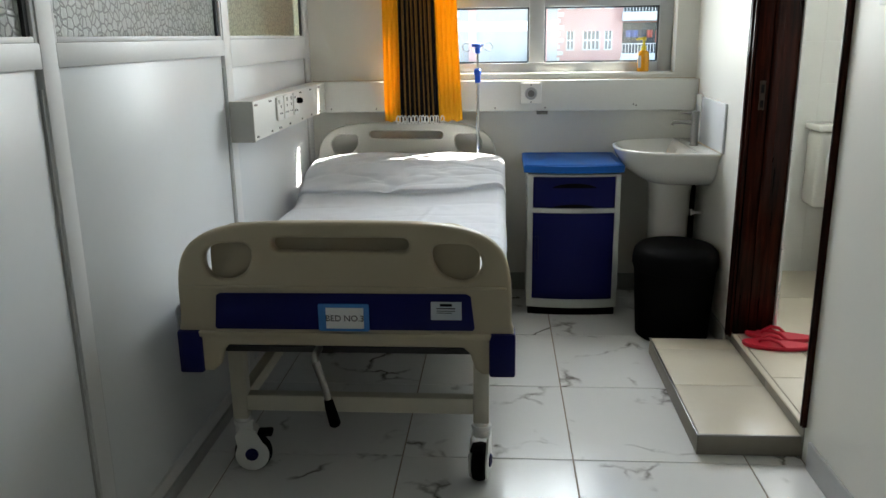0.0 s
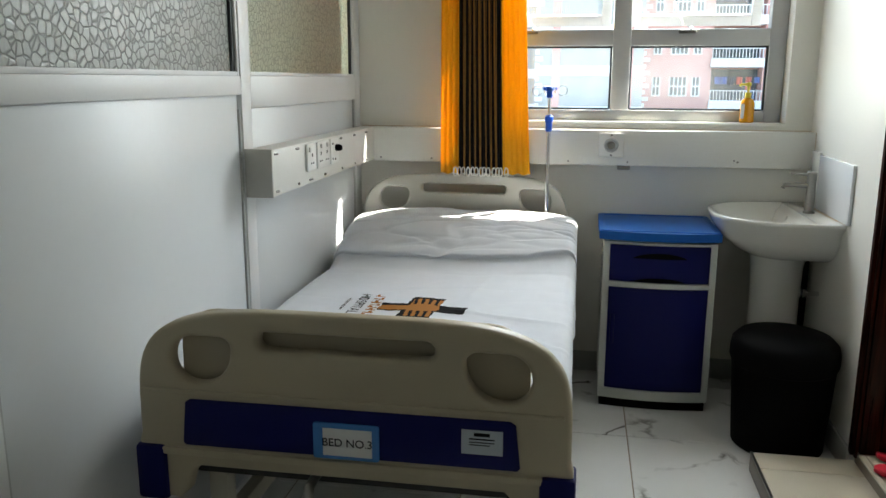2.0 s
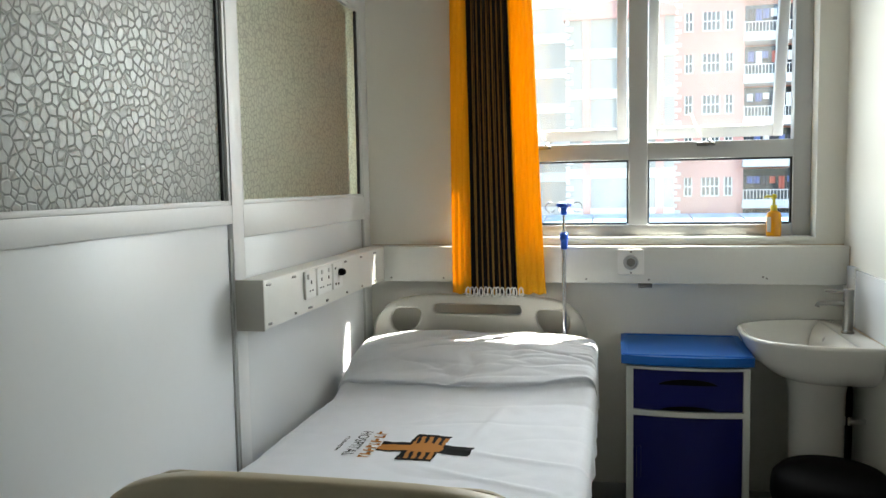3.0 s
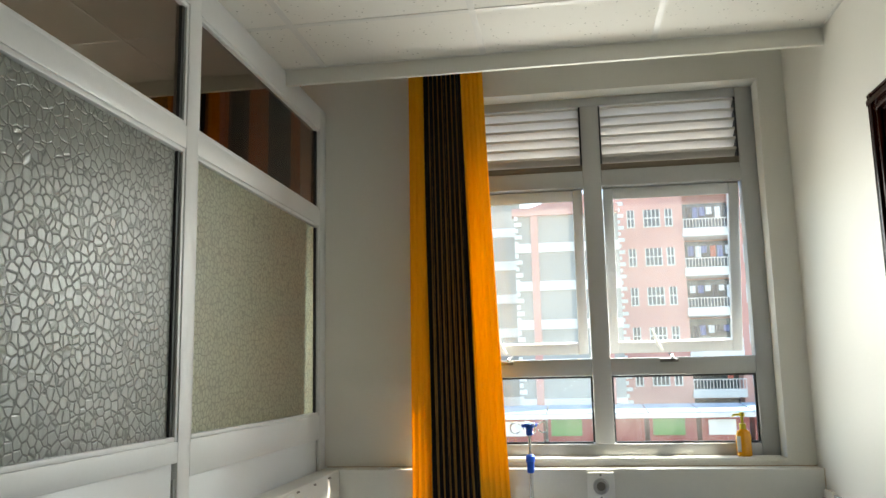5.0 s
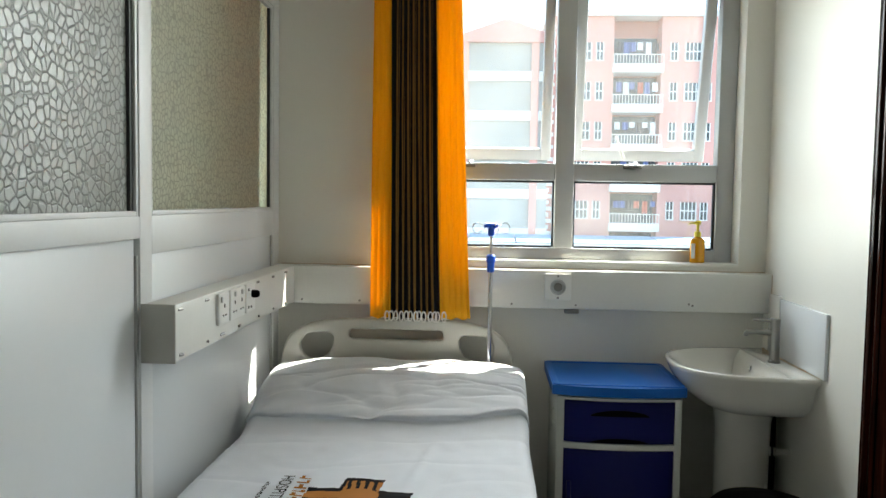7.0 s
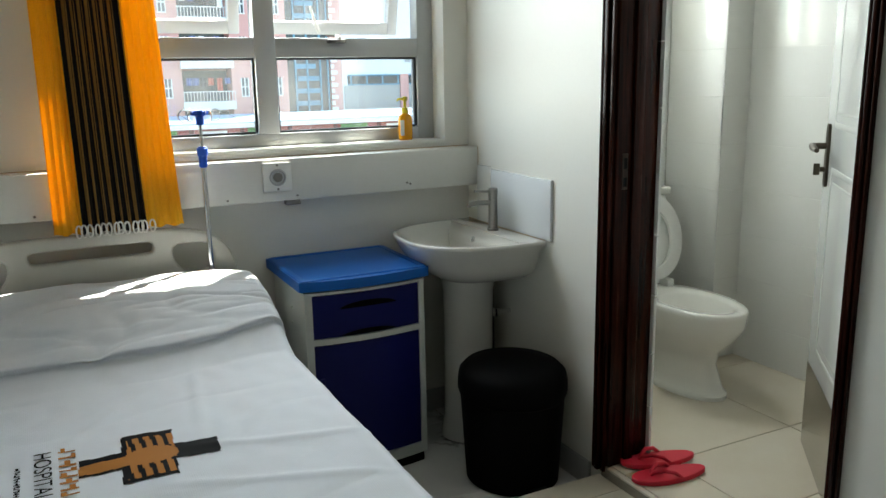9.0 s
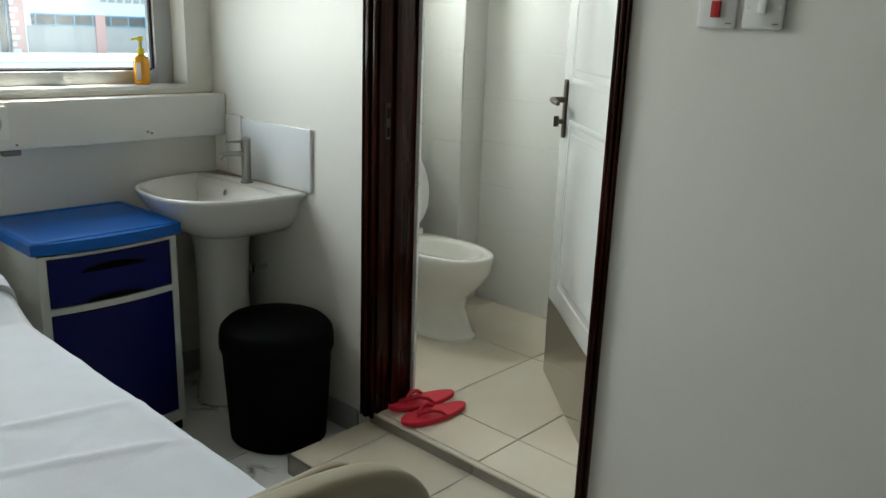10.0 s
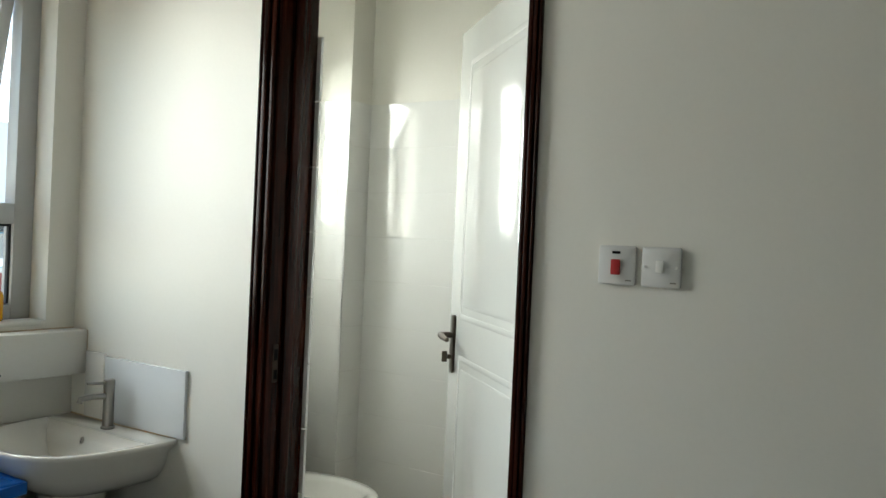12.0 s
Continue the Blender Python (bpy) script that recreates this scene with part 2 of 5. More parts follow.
WALL = paint("wall_paint", (0.80, 0.785, 0.72), 0.42, stain=0.06, big=0.9, small=90, bump_s=0.25, bump_d=0.0015)
PANEL = paint("white_laminate", (0.69, 0.715, 0.73), 0.33, stain=0.05, big=0.7, small=40, bump_s=0.04)
ALU = paint("white_aluminium", (0.71, 0.72, 0.72), 0.46, metal=0.05, stain=0.1, small=80, bump_s=0.05)
ALU_GREY = paint("grey_aluminium", (0.50, 0.51, 0.51), 0.38, metal=0.25, stain=0.1, small=80)
GASKET = paint("rubber_gasket", (0.03, 0.032, 0.035), 0.6)
MARBLE = marble("marble_tile")
GROUT = paint("brown_grout", (0.30, 0.24, 0.17), 0.9, stain=0.3)
BEIGE = stone_tile("beige_tile", (0.64, 0.57, 0.45), (0.68, 0.62, 0.51), 0.32)
STEP_EDGE = stone_tile("grey_tile_edge", (0.20, 0.18, 0.15), (0.30, 0.27, 0.22), 0.5)
SKIRT = paint("grey_skirting_tile", (0.42, 0.42, 0.41), 0.4, stain=0.2)
WALL_TILE = paint("glazed_white_tile", (0.82, 0.82, 0.79), 0.06, stain=0.04, big=2, bump_s=0.02, coat=0.4)
TILE_GROUT = paint("white_grout", (0.76, 0.75, 0.71), 0.9, stain=0.15)
WOOD = wood("dark_stained_wood", (0.006, 0.0016, 0.001), (0.042, 0.008, 0.0035), 0.2)
GLASS = clear_glass("clear_glass")
SMOKED = clear_glass("smoked_glass", (0.60, 0.56, 0.50))
VEILED = veiled_glass("veiled_window_glass")
LESS_VEILED = veiled_glass("less_veiled_window_glass", 0.022)
CRACKLE = frosted_glass("crackle_pattern_glass", 40, (0.64, 0.68, 0.65), 0.5, 0.04)
FROST = frosted_glass("fine_pattern_glass", 48, (0.84, 0.88, 0.76), 0.66, 0.08)
BOARD = ceiling_board("ceiling_board")
TEE = paint("white_metal", (0.72, 0.71, 0.67), 0.45, stain=0.12)

# ---- building helpers ----


def thing(name, label, category, at=(0, 0, 0), group="", kind=""):
    ob = new(name)
    ob.location = at
    ob.empty_display_size = 0.1
    return tagged(ob, label, category, group, kind)


def mesh_of(name, bm, material, smooth=32):
    me = bpy.data.meshes.new(name)
    bmesh.ops.recalc_face_normals(bm, faces=bm.faces)
    bm.to_mesh(me)
    bm.free()
    for m in material if isinstance(material, (list, tuple)) else [material]:
        me.materials.append(m)
    if smooth:
        me.shade_smooth()
        me.set_sharp_from_angle(angle=radians(smooth))
    return me


def part(name, bm, material, parent=None, label="", smooth=32):
    ob = new(name, mesh_of(name, bm, material, smooth))
    if parent:
        ob.parent = parent
    return tagged(ob, label)


def solid(name, bm, material, label="", category="", group="", kind="", smooth=32):
    return tagged(part(name, bm, material, None, "", smooth), label, category, group, kind)


def box(bm, x0, x1, y0, y1, z0, z1, bevel=0.0, seg=2):
    vs = [bm.verts.new((x, y, z)) for x in (x0, x1) for y in (y0, y1) for z in (z0, z1)]
    fs = [bm.faces.new([vs[k] for k in q]) for q in ((0, 1, 3, 2), (4, 6, 7, 5), (0, 4, 5, 1), (2, 3, 7, 6), (0, 2, 6, 4), (1, 5, 7, 3))]
    if bevel:
        es = {e for f in fs for e in f.edges}
        bmesh.ops.bevel(bm, geom=list(es), offset=bevel, segments=seg, profile=0.5, affect="EDGES")
    return bm


def boxes(*rows, bevel=0.0):
    bm = bmesh.new()
    for r in rows:
        box(bm, *r, bevel=bevel)
    return bm


def tube(bm, pts, r, seg=12, caps=True):
    """A round bar through the points; r is one radius or one for each point."""
    pts = [Vector(p) for p in pts]
    rs = r if isinstance(r, (list, tuple)) else [r] * len(pts)
    rings = []
    up = None
    for k, p in enumerate(pts):
        d = (pts[min(k + 1, len(pts) - 1)] - pts[max(k - 1, 0)]).normalized()
        if up is None:
            up = d.orthogonal().normalized()
        up = (up - d * up.dot(d)).normalized()
        side = d.cross(up)
        rings.append([bm.verts.new(p + (up * math.cos(a) + side * math.sin(a)) * rs[k]) for a in [2 * math.pi * j / seg for j in range(seg)]])
    skin(bm, rings, caps)
    return bm


def skin(bm, rings, caps=True, closed=True):
    for a, b in zip(rings, rings[1:]):
        m = len(a)
        for j in range(m if closed else m - 1):
            bm.faces.new((a[j], a[(j + 1) % m], b[(j + 1) % m], b[j]))
    if caps:
        bm.faces.new(rings[0][::-1])
        bm.faces.new(rings[-1])


def turned(bm, profile, at=(0, 0, 0), seg=28, sx=1.0, sy=1.0):
    """A lathe shape from (radius, height) steps."""
    rings = [[bm.verts.new((at[0] + sx * r * math.cos(a), at[1] + sy * r * math.sin(a), at[2] + z)) for a in [2 * math.pi * j / seg for j in range(seg)]] for r, z in profile]
    skin(bm, rings)
    return bm


def rounded(x0, x1, z0, z1, r, seg=6):
    """Corner points of a rounded oblong, anticlockwise; r is one radius or four (from the low left, anticlockwise)."""
    rr = r if isinstance(r, (list, tuple)) else [r] * 4
    out = []
    for (cx, cz, a0), q in zip(((x0, z0, 180), (x1, z0, 270), (x1, z1, 0), (x0, z1, 90)), rr):
        ox, oz = cx + (q if cx == x0 else -q), cz + (q if cz == z0 else -q)
        for j in range(seg + 1):
            a = radians(a0 + 90 * j / seg)
            out.append((ox + q * math.cos(a), oz + q * math.sin(a)))
    return out


def plate(bm, outer, holes=(), y0=0.0, y1=0.02, bevel=0.004, seg=2):
    """A flat board in the x-z plane from y0 to y1, with holes through it and rounded rims."""
    edges = []
    for loop in (outer, *holes):
        vs = [bm.verts.new((x, y0, z)) for x, z in loop]
        edges += [bm.edges.new((vs[k], vs[(k + 1) % len(vs)])) for k in range(len(vs))]
    faces = [g for g in bmesh.ops.triangle_fill(bm, edges=edges, use_beauty=True)["geom"] if isinstance(g, bmesh.types.BMFace)]
    ext = bmesh.ops.extrude_face_region(bm, geom=faces)["geom"]
    bmesh.ops.translate(bm, vec=(0, y1 - y0, 0), verts=[g for g in ext if isinstance(g, bmesh.types.BMVert)])
    bmesh.ops.recalc_face_normals(bm, faces=bm.faces)
    if bevel:
        rim = [e for e in bm.edges if len(e.link_faces) == 2 and e.calc_face_angle(0) > 1.2]
        bmesh.ops.bevel(bm, geom=rim, offset=bevel, segments=seg, profile=0.5, affect="EDGES")
    return bm


def letters(name, text, size, material, parent, m, label=""):
    """Raised lettering in the built-in font, as a mesh under its thing."""
    c = bpy.data.curves.new(name, "FONT")
    c.body, c.size, c.extrude, c.align_x, c.align_y = text, size, 0.0004, "CENTER", "CENTER"
    tmp = new(name, c)
    bpy.context.view_layer.update()
    me = bpy.data.meshes.new_from_object(tmp.evaluated_get(bpy.context.evaluated_depsgraph_get()))
    bpy.data.objects.remove(tmp)
    me.materials.clear()
    me.materials.append(material)
    ob = new(name, me)
    ob.parent = parent
    ob.matrix_local = m
    return tagged(ob, label)


# ---- the setting ----
XL, XR, YB, YS, ZC = -1.075, 1.03, 4.49, -4.6, 2.865
DOOR0, DOOR1, DOOR_TOP = 2.58, 3.50, 2.42
BATH_FLOOR, BATH_X, WALL_T = 0.12, 2.32, 0.17


def wall(name, rows, label, material=WALL):
    return solid(name, boxes(*rows), material, label, "wall", kind="structure", smooth=0)


wall("wall_right", [(XR, XR + WALL_T, YS, DOOR0, 0, 3.1), (XR, XR + WALL_T, DOOR1, YB, 0, 3.1), (XR, XR + WALL_T, DOOR0, DOOR1, DOOR_TOP, 3.1)],
     "cream painted plaster wall with a doorway to the washroom")
WX0, WX1, WZ0, WZ1 = -0.56, 0.915, 1.23, 2.885
NX0, NX1 = -2.75, -1.25
BX0, BX1, BZ0, BZ1 = 1.40, 1.92, 1.62, 2.45
YO = 4.72
wall("wall_back", [(-3.3, NX0, YB, YO, 0, 3.1), (NX1, WX0, YB, YO, 0, 3.1), (WX1, BX0, YB, YO, 0, 3.1), (BX1, BATH_X + 0.2, YB, YO, 0, 3.1),
                   (NX0, NX1, YB, YO, 0, WZ0), (WX0, WX1, YB, YO, 0, WZ0), (BX0, BX1, YB, YO, 0, BZ0),
                   (NX0, NX1, YB, YO, WZ1, 3.1), (WX0, WX1, YB, YO, WZ1, 3.1), (BX0, BX1, YB, YO, BZ1, 3.1)],
     "cream painted outer wall with a tall window opening")
# Unseen closing wall, coloured dark grey so it bounces less light.
wall("wall_front", [(-3.3, BATH_X + 0.2, YS - 0.15, YS, 0, 3.1)], "unseen closing wall behind the walk, greyed to cut bounced light", paint("bounce_cutting_grey", (0.22, 0.215, 0.20), 0.5))
wall("wall_next_room", [(-3.3, -3.15, YS, YB, 0, 3.1)], "plain cream painted wall of the neighbouring room")
wall("wall_washroom_end", [(XR + WALL_T, BATH_X, 1.6, 1.75, 0, 3.1)], "plain white wall at the washroom's far end")
wall("wall_washroom_side", [(BATH_X + 0.01, BATH_X + 0.2, 1.75, YB, 0, 3.1)], "white painted washroom wall above glazed tiles")
wall("wall_washroom_column", [(2.17, BATH_X + 0.01, 4.126, YB, 0, 3.1)], "white pipe column in the washroom corner")

# floors: the slabs with the joints; the tiles follow last
solid("floor", boxes((-3.3, XR, YS, YB, -0.12, -0.004)), GROUT, "room floor of white marble-look tiles with brown joints", "floor", kind="structure")
bath_floor = solid("floor_washroom", boxes((XR + 0.02, BATH_X + 0.1, 1.7, YB, -0.12, BATH_FLOOR - 0.004)), GROUT, "raised washroom floor of beige stone-look tiles", "floor", kind="structure")

# ceiling: boards between white tees, a dropped edge before the window, plaster above
bm = boxes((-3.3, BATH_X + 0.2, YS, YB, 3.1, 3.2))
solid("ceiling_slab", bm, WALL, "white plaster slab above the hung ceiling", "ceiling", kind="structure", smooth=0)
CX, CY, CEND = [-3.2, -2.88, -2.22, -1.57, -0.91, -0.25, 0.41], [-4.6, -4.05, -3.4, -2.75, -2.1, -1.45, -0.8, -0.14, 0.51, 1.16, 1.81, 2.46, 3.11, 3.53], 3.93
bm = bmesh.new()
xs, ys = [-3.15] + CX[1:] + [XR], [YS] + CY[1:] + [CEND]
for a, b in zip(xs, xs[1:]):
    for c, d in zip(ys, ys[1:]):
        box(bm, a + 0.011, b - 0.011, c + 0.011, d - 0.011, ZC + 0.002, ZC + 0.016)
solid("ceiling", bm, BOARD, "hung ceiling of pitted white mineral boards", "ceiling", kind="structure", smooth=0)
bm = bmesh.new()
for x in xs:
    box(bm, x - 0.012, x + 0.012, YS, CEND, ZC - 0.001, ZC + 0.03)
for y in ys:
    box(bm, -3.15, XR, y - 0.012, y + 0.012, ZC, ZC + 0.031)
solid("ceiling_grid", bm, TEE, "white metal tee grid of the hung ceiling", "trim", kind="structure", smooth=0)
solid("ceiling_edge_board", boxes((-3.15, XR, CEND, CEND + 0.02, ZC - 0.065, ZC + 0.06), bevel=0.003), WALL, "white painted edge board before the window recess", "trim", kind="structure")
solid("ceiling_washroom", boxes((XR + WALL_T, BATH_X + 0.02, 1.7, YB, 2.9, 2.93)), WALL, "plain white washroom ceiling", "ceiling", kind="structure", smooth=0)

# skirting
solid("baseboard", boxes((XR - 0.012, XR, YS, DOOR0 - 0.065, 0, 0.10), bevel=0.002), SKIRT, "grey tile skirting along the wall", "baseboard", kind="structure")
solid("baseboard_back", boxes((XR - 0.012, XR, DOOR1 + 0.065, YB, 0, 0.10), (XL, XR - 0.012, YB - 0.012, YB, 0, 0.10), bevel=0.002), SKIRT, "grey tile skirting below the window", "baseboard", kind="structure")
solid("baseboard_partition", boxes((XL - 0.003, XL + 0.010, YS, YB - 0.012, 0, 0.045), bevel=0.002), SKIRT, "grey tile skirting along the partition", "baseboard", kind="structure")

# ---- joinery: partition, windows, door ----
BEIGE_PLASTIC = paint("beige_moulded_plastic", (0.45, 0.395, 0.28), 0.42, stain=0.08, small=200, bump_s=0.1)
BEIGE_STEEL = paint("beige_powder_coat", (0.55, 0.52, 0.42), 0.35, stain=0.1)
NAVY = paint("navy_plastic", (0.003, 0.005, 0.085), 0.45, stain=0.1, small=150, spec=0.2)
LID_BLUE = paint("bright_blue_plastic", (0.004, 0.108, 0.43), 0.42, stain=0.15, small=150, spec=0.3)
GREY_PLASTIC = paint("pale_grey_plastic", (0.60, 0.62, 0.57), 0.4, stain=0.12)
SKY_PLASTIC = paint("light_blue_plastic", (0.06, 0.22, 0.55), 0.25, stain=0.1)
WHITE_PLASTIC = paint("white_plastic", (0.80, 0.80, 0.77), 0.3, stain=0.05)
CERAMIC = paint("white_ceramic", (0.80, 0.79, 0.74), 0.07, stain=0.04, big=3, bump_s=0.02, coat=0.5)
BLACK = paint("black_plastic", (0.0025, 0.0025, 0.0028), 0.6, stain=0.2, spec=0.05)
STEEL = paint("brushed_steel", (0.30, 0.29, 0.27), 0.3, metal=1.0, stain=0.15, small=140)
CHROME = paint("chrome", (0.75, 0.75, 0.75), 0.09, metal=1.0, stain=0.06)
PLATE_GREY = paint("switch_plate_white", (0.66, 0.66, 0.64), 0.3, stain=0.06)
RED = paint("red_plastic", (0.42, 0.015, 0.02), 0.3, stain=0.1)
SLIPPER = paint("pink_red_rubber", (0.66, 0.013, 0.042), 0.55, stain=0.12, small=120, bump_s=0.3)
CARD = paint("white_card", (0.75, 0.76, 0.74), 0.6, stain=0.05)
INK = paint("black_ink", (0.006, 0.006, 0.007), 0.85, spec=0.12)
GOLD_INK = paint("ochre_print", (0.40, 0.15, 0.012), 0.85, stain=0.15)
SHEET = cloth("white_cotton_sheet", (0.77, 0.80, 0.855), 1600, 0.12, cell=0.0046)
# Near-black deck colour puts the shade under the bed into the paint.
UNDERBED_SHADE = paint("underbed_shade_colour", (0.03, 0.03, 0.032), 0.6, stain=0.2)
KICK = paint("polished_steel_plate", (0.46, 0.44, 0.40), 0.16, metal=1.0, stain=0.08, small=30, bump_s=0.03)
MATTRESS = paint("blue_grey_vinyl", (0.25, 0.30, 0.36), 0.5)
DOOR_WHITE = paint("white_door_paint", (0.80, 0.82, 0.79), 0.16, stain=0.05, big=2, bump_s=0.08, coat=0.3)
BOX_WHITE = paint("white_trunking_paint", (0.74, 0.735, 0.69), 0.45, stain=0.1, big=2.5)
SCREW = paint("dull_screw_metal", (0.25, 0.24, 0.22), 0.4, metal=0.8)
BRONZE = paint("dark_bronze", (0.085, 0.068, 0.052), 0.42, metal=0.7)

_part = part


def part(name, bm, material, parent=None, label="", smooth=32):
    """One mesh under a thing or a part, drawn in world places."""
    ob = _part(name, bm, material, parent, label, smooth)
    if parent and parent.type == "EMPTY":
        ob.matrix_parent_inverse = Matrix.Translation(parent.location).inverted()
    return ob


# partition of aluminium posts with laminate below, pattern glass at eye height and clear glass on top
part_root = thing("partition_wall", "white aluminium partition with patterned glass and laminate panels", "wall", (XL, 1.5, 0), kind="structure")
POSTS = [(-4.6, -4.56), (-3.24, -3.17), (-1.98, -1.91), (-0.72, -0.65), (0.56, 0.63), (1.825, 1.895), (3.085, 3.16), (4.40, 4.488)]
X0, X1 = XL - 0.05, XL
for a, b in POSTS:
    bm = boxes((X0, X1, a, b, 0, ZC - 0.003), bevel=0.003)
    part("post", bm, ALU, part_root)
for (p0, p1), (q0, q1) in zip(POSTS, POSTS[1:]):
    a, b = p1, q0
    for z0, z1, d in ((1.376 if a < 3 else 1.33, 1.435, 0.002), (2.295, 2.365, 0.002), (2.755, 2.862, 0.002), (0.0, 0.09, 0.0)):
        part("rail", boxes((X0 + 0.003, X1 - 0.002 + d, a, b, z0, z1), bevel=0.003), ALU, part_root)
    part("panel", boxes((XL - 0.03, XL - 0.012, a + 0.012, b - 0.012, 0.09, 1.376 if a < 3 else 1.33), bevel=0.002), PANEL, part_root, "white laminate panel")
    part("panel_bead", boxes((XL - 0.026, XL - 0.006, a, a + 0.010, 0.09, 1.33), (XL - 0.026, XL - 0.006, b - 0.010, b, 0.09, 1.33)), ALU_GREY, part_root, "grey panel bead")
    fine = a > 3
    for z0, z1, mt, lab in ((1.435, 2.295, FROST if fine else CRACKLE, "patterned obscure glass pane"), (2.365, 2.755, SMOKED, "smoke-tinted glass pane")):
        pane = part("glass_pane", boxes((XL - 0.028, XL - 0.022, a + 0.004, b - 0.004, z0 + 0.004, z1 - 0.004)), mt, part_root, lab, 0)
        w = 0.014
        part("glazing_bead", boxes((XL - 0.022, XL - 0.004, a, a + w, z0, z1), (XL - 0.022, XL - 0.004, b - w, b, z0, z1), (XL - 0.022, XL - 0.004, a + w, b - w, z0, z0 + w), (XL - 0.022, XL - 0.004, a + w, b - w, z1 - w, z1), bevel=0.002), ALU, part_root)
        part("gasket", boxes((XL - 0.0225, XL - 0.012, b - w - 0.016, b - w, z0 + w, z1 - w), (XL - 0.0225, XL - 0.012, a + w, a + w + 0.005, z0 + w, z1 - w)), GASKET, part_root, "black rubber gasket")


LOUVRE = paint("brown_grey_louvre", (0.21, 0.17, 0.125), 0.6, stain=0.2)
BLADE = paint("pale_louvre_enamel", (0.72, 0.69, 0.65), 0.4, stain=0.15)


def window(name, x0, x1, label):
    """Tall aluminium window: louvres on top, two top-hung sashes pushed open, fixed lights below."""
    root = thing(name, label, "window", (x0, 4.63, WZ0), kind="structure")
    y0, y1 = 4.595, 4.665
    xm0 = (x0 + x1) / 2 - 0.042
    xm1 = xm0 + 0.084
    f = 0.074
    part("window_frame", boxes((x0, x0 + f, y0, y1, WZ0, WZ1), (x1 - f, x1, y0, y1, WZ0, WZ1), (x0 + f, x1 - f, y0, y1, WZ0, WZ0 + 0.055), (x0 + f, x1 - f, y0, y1, WZ1 - 0.042, WZ1), bevel=0.004), ALU_GREY, root)
    part("mullion", boxes((xm0, xm1, y0 - 0.004, y1, WZ0 + 0.055, WZ1 - 0.042), bevel=0.004), ALU_GREY, root)
    for k, (a, b) in enumerate(((x0 + f, xm0), (xm1, x1 - f))):
        part("transom", boxes((a, b, y0 - 0.002, y1, 1.583, 1.66), bevel=0.004), ALU_GREY, root)
        part("transom", boxes((a, b, y0 - 0.002, y1, 2.452, 2.53), bevel=0.004), ALU_GREY, root)
        lower = part("fixed_light", boxes((a, b, 4.628, 4.634, WZ0 + 0.05, 1.588)), LESS_VEILED, root, "clear fixed pane", 0)
        lower.visible_shadow = False
        g = 0.009
        part("gasket", boxes((a, a + g, 4.612, 4.627, 1.29, 1.583), (b - g, b, 4.612, 4.627, 1.29, 1.583), (a + g, b - g, 4.612, 4.627, 1.285, 1.285 + g), (a + g, b - g, 4.612, 4.627, 1.583 - g, 1.583)), GASKET, root)
        # louvre blades: pale, sloping down to the street, each with a lip on its inner edge
        for j in range(6):
            z = 2.572 + 0.0462 * j
            bm = bmesh.new()
            ring = [[bm.verts.new((x, y, z + dz)) for y, dz in ((4.606, 0.036), (4.606, 0.024), (4.6085, 0.024), (4.6085, 0.0325), (4.664, 0.0), (4.664, 0.003))] for x in (a + 0.004, b - 0.004)]
            skin(bm, ring)
            part("louvre_blade", bm, BLADE, root)
        part("louvre_base", boxes((a, b, 4.606, 4.66, 2.53, 2.562), bevel=0.002), LOUVRE, root, "brown-grey louvre base")
        part("louvre_stile", boxes((a, a + 0.008, 4.602, 4.662, 2.562, WZ1 - 0.042), (b - 0.008, b, 4.602, 4.662, 2.562, WZ1 - 0.042)), GASKET, root)
        # top-hung sash, pushed outwards at its foot
        out = 0.17
        sash = bmesh.new()
        s = 0.052
        za, zb = 1.665, 2.447
        for r in ((a + 0.006, a + s, 0, 0.045, za, zb), (b - s, b - 0.006, 0, 0.045, za, zb), (a + s, b - s, 0, 0.045, za, za + s), (a + s, b - s, 0, 0.045, zb - s, zb)):
            box(sash, *r, bevel=0.004)
        pane = boxes((a + s - 0.004, b - s + 0.004, 0.02, 0.026, za + s - 0.004, zb - s + 0.004))
        arm = bmesh.new()
        xc = a + (b - a) * (0.36 if k == 0 else 0.40)
        tube(arm, [(xc, -0.012, za + 0.012), (xc - 0.02, -0.02, za + 0.05), (xc - 0.045, -0.018, za + 0.12)], [0.008, 0.007, 0.005], 8)
        for bmx in (sash, pane, arm):
            tilt = Matrix.Translation((0, 4.63, zb)) @ Matrix.Rotation(math.asin(out / (zb - za)), 4, "X") @ Matrix.Translation((0, 0, -zb))
            bmesh.ops.transform(bmx, matrix=tilt, verts=bmx.verts)
        so = part("sash", sash, ALU, root, "top-hung sash pushed open")
        po = part("sash_pane", pane, VEILED, so, "clear pane", 0)
        po.visible_shadow = False
        part("sash_handle", arm, WHITE_PLASTIC, so, "white cam handle")
        st = bmesh.new()
        box(st, xc - 0.035, xc + 0.045, y0 - 0.02, y0 - 0.002, 1.638, 1.654, bevel=0.003)
        tube(st, [(xc + 0.02, y0 - 0.01, 1.66), (xc + 0.025, y0 + 0.02, 1.668), (xc + 0.03, 4.63 + out * 0.9, 1.68)], 0.005, 8)
        part("stay", st, STEEL, root, "steel window stay")
    part("window_sill", boxes((x0 + 0.002, x1 - 0.002, YB - 0.004, y0, WZ0 - 0.012, WZ0 + 0.004), bevel=0.003), WALL, root)
    return root


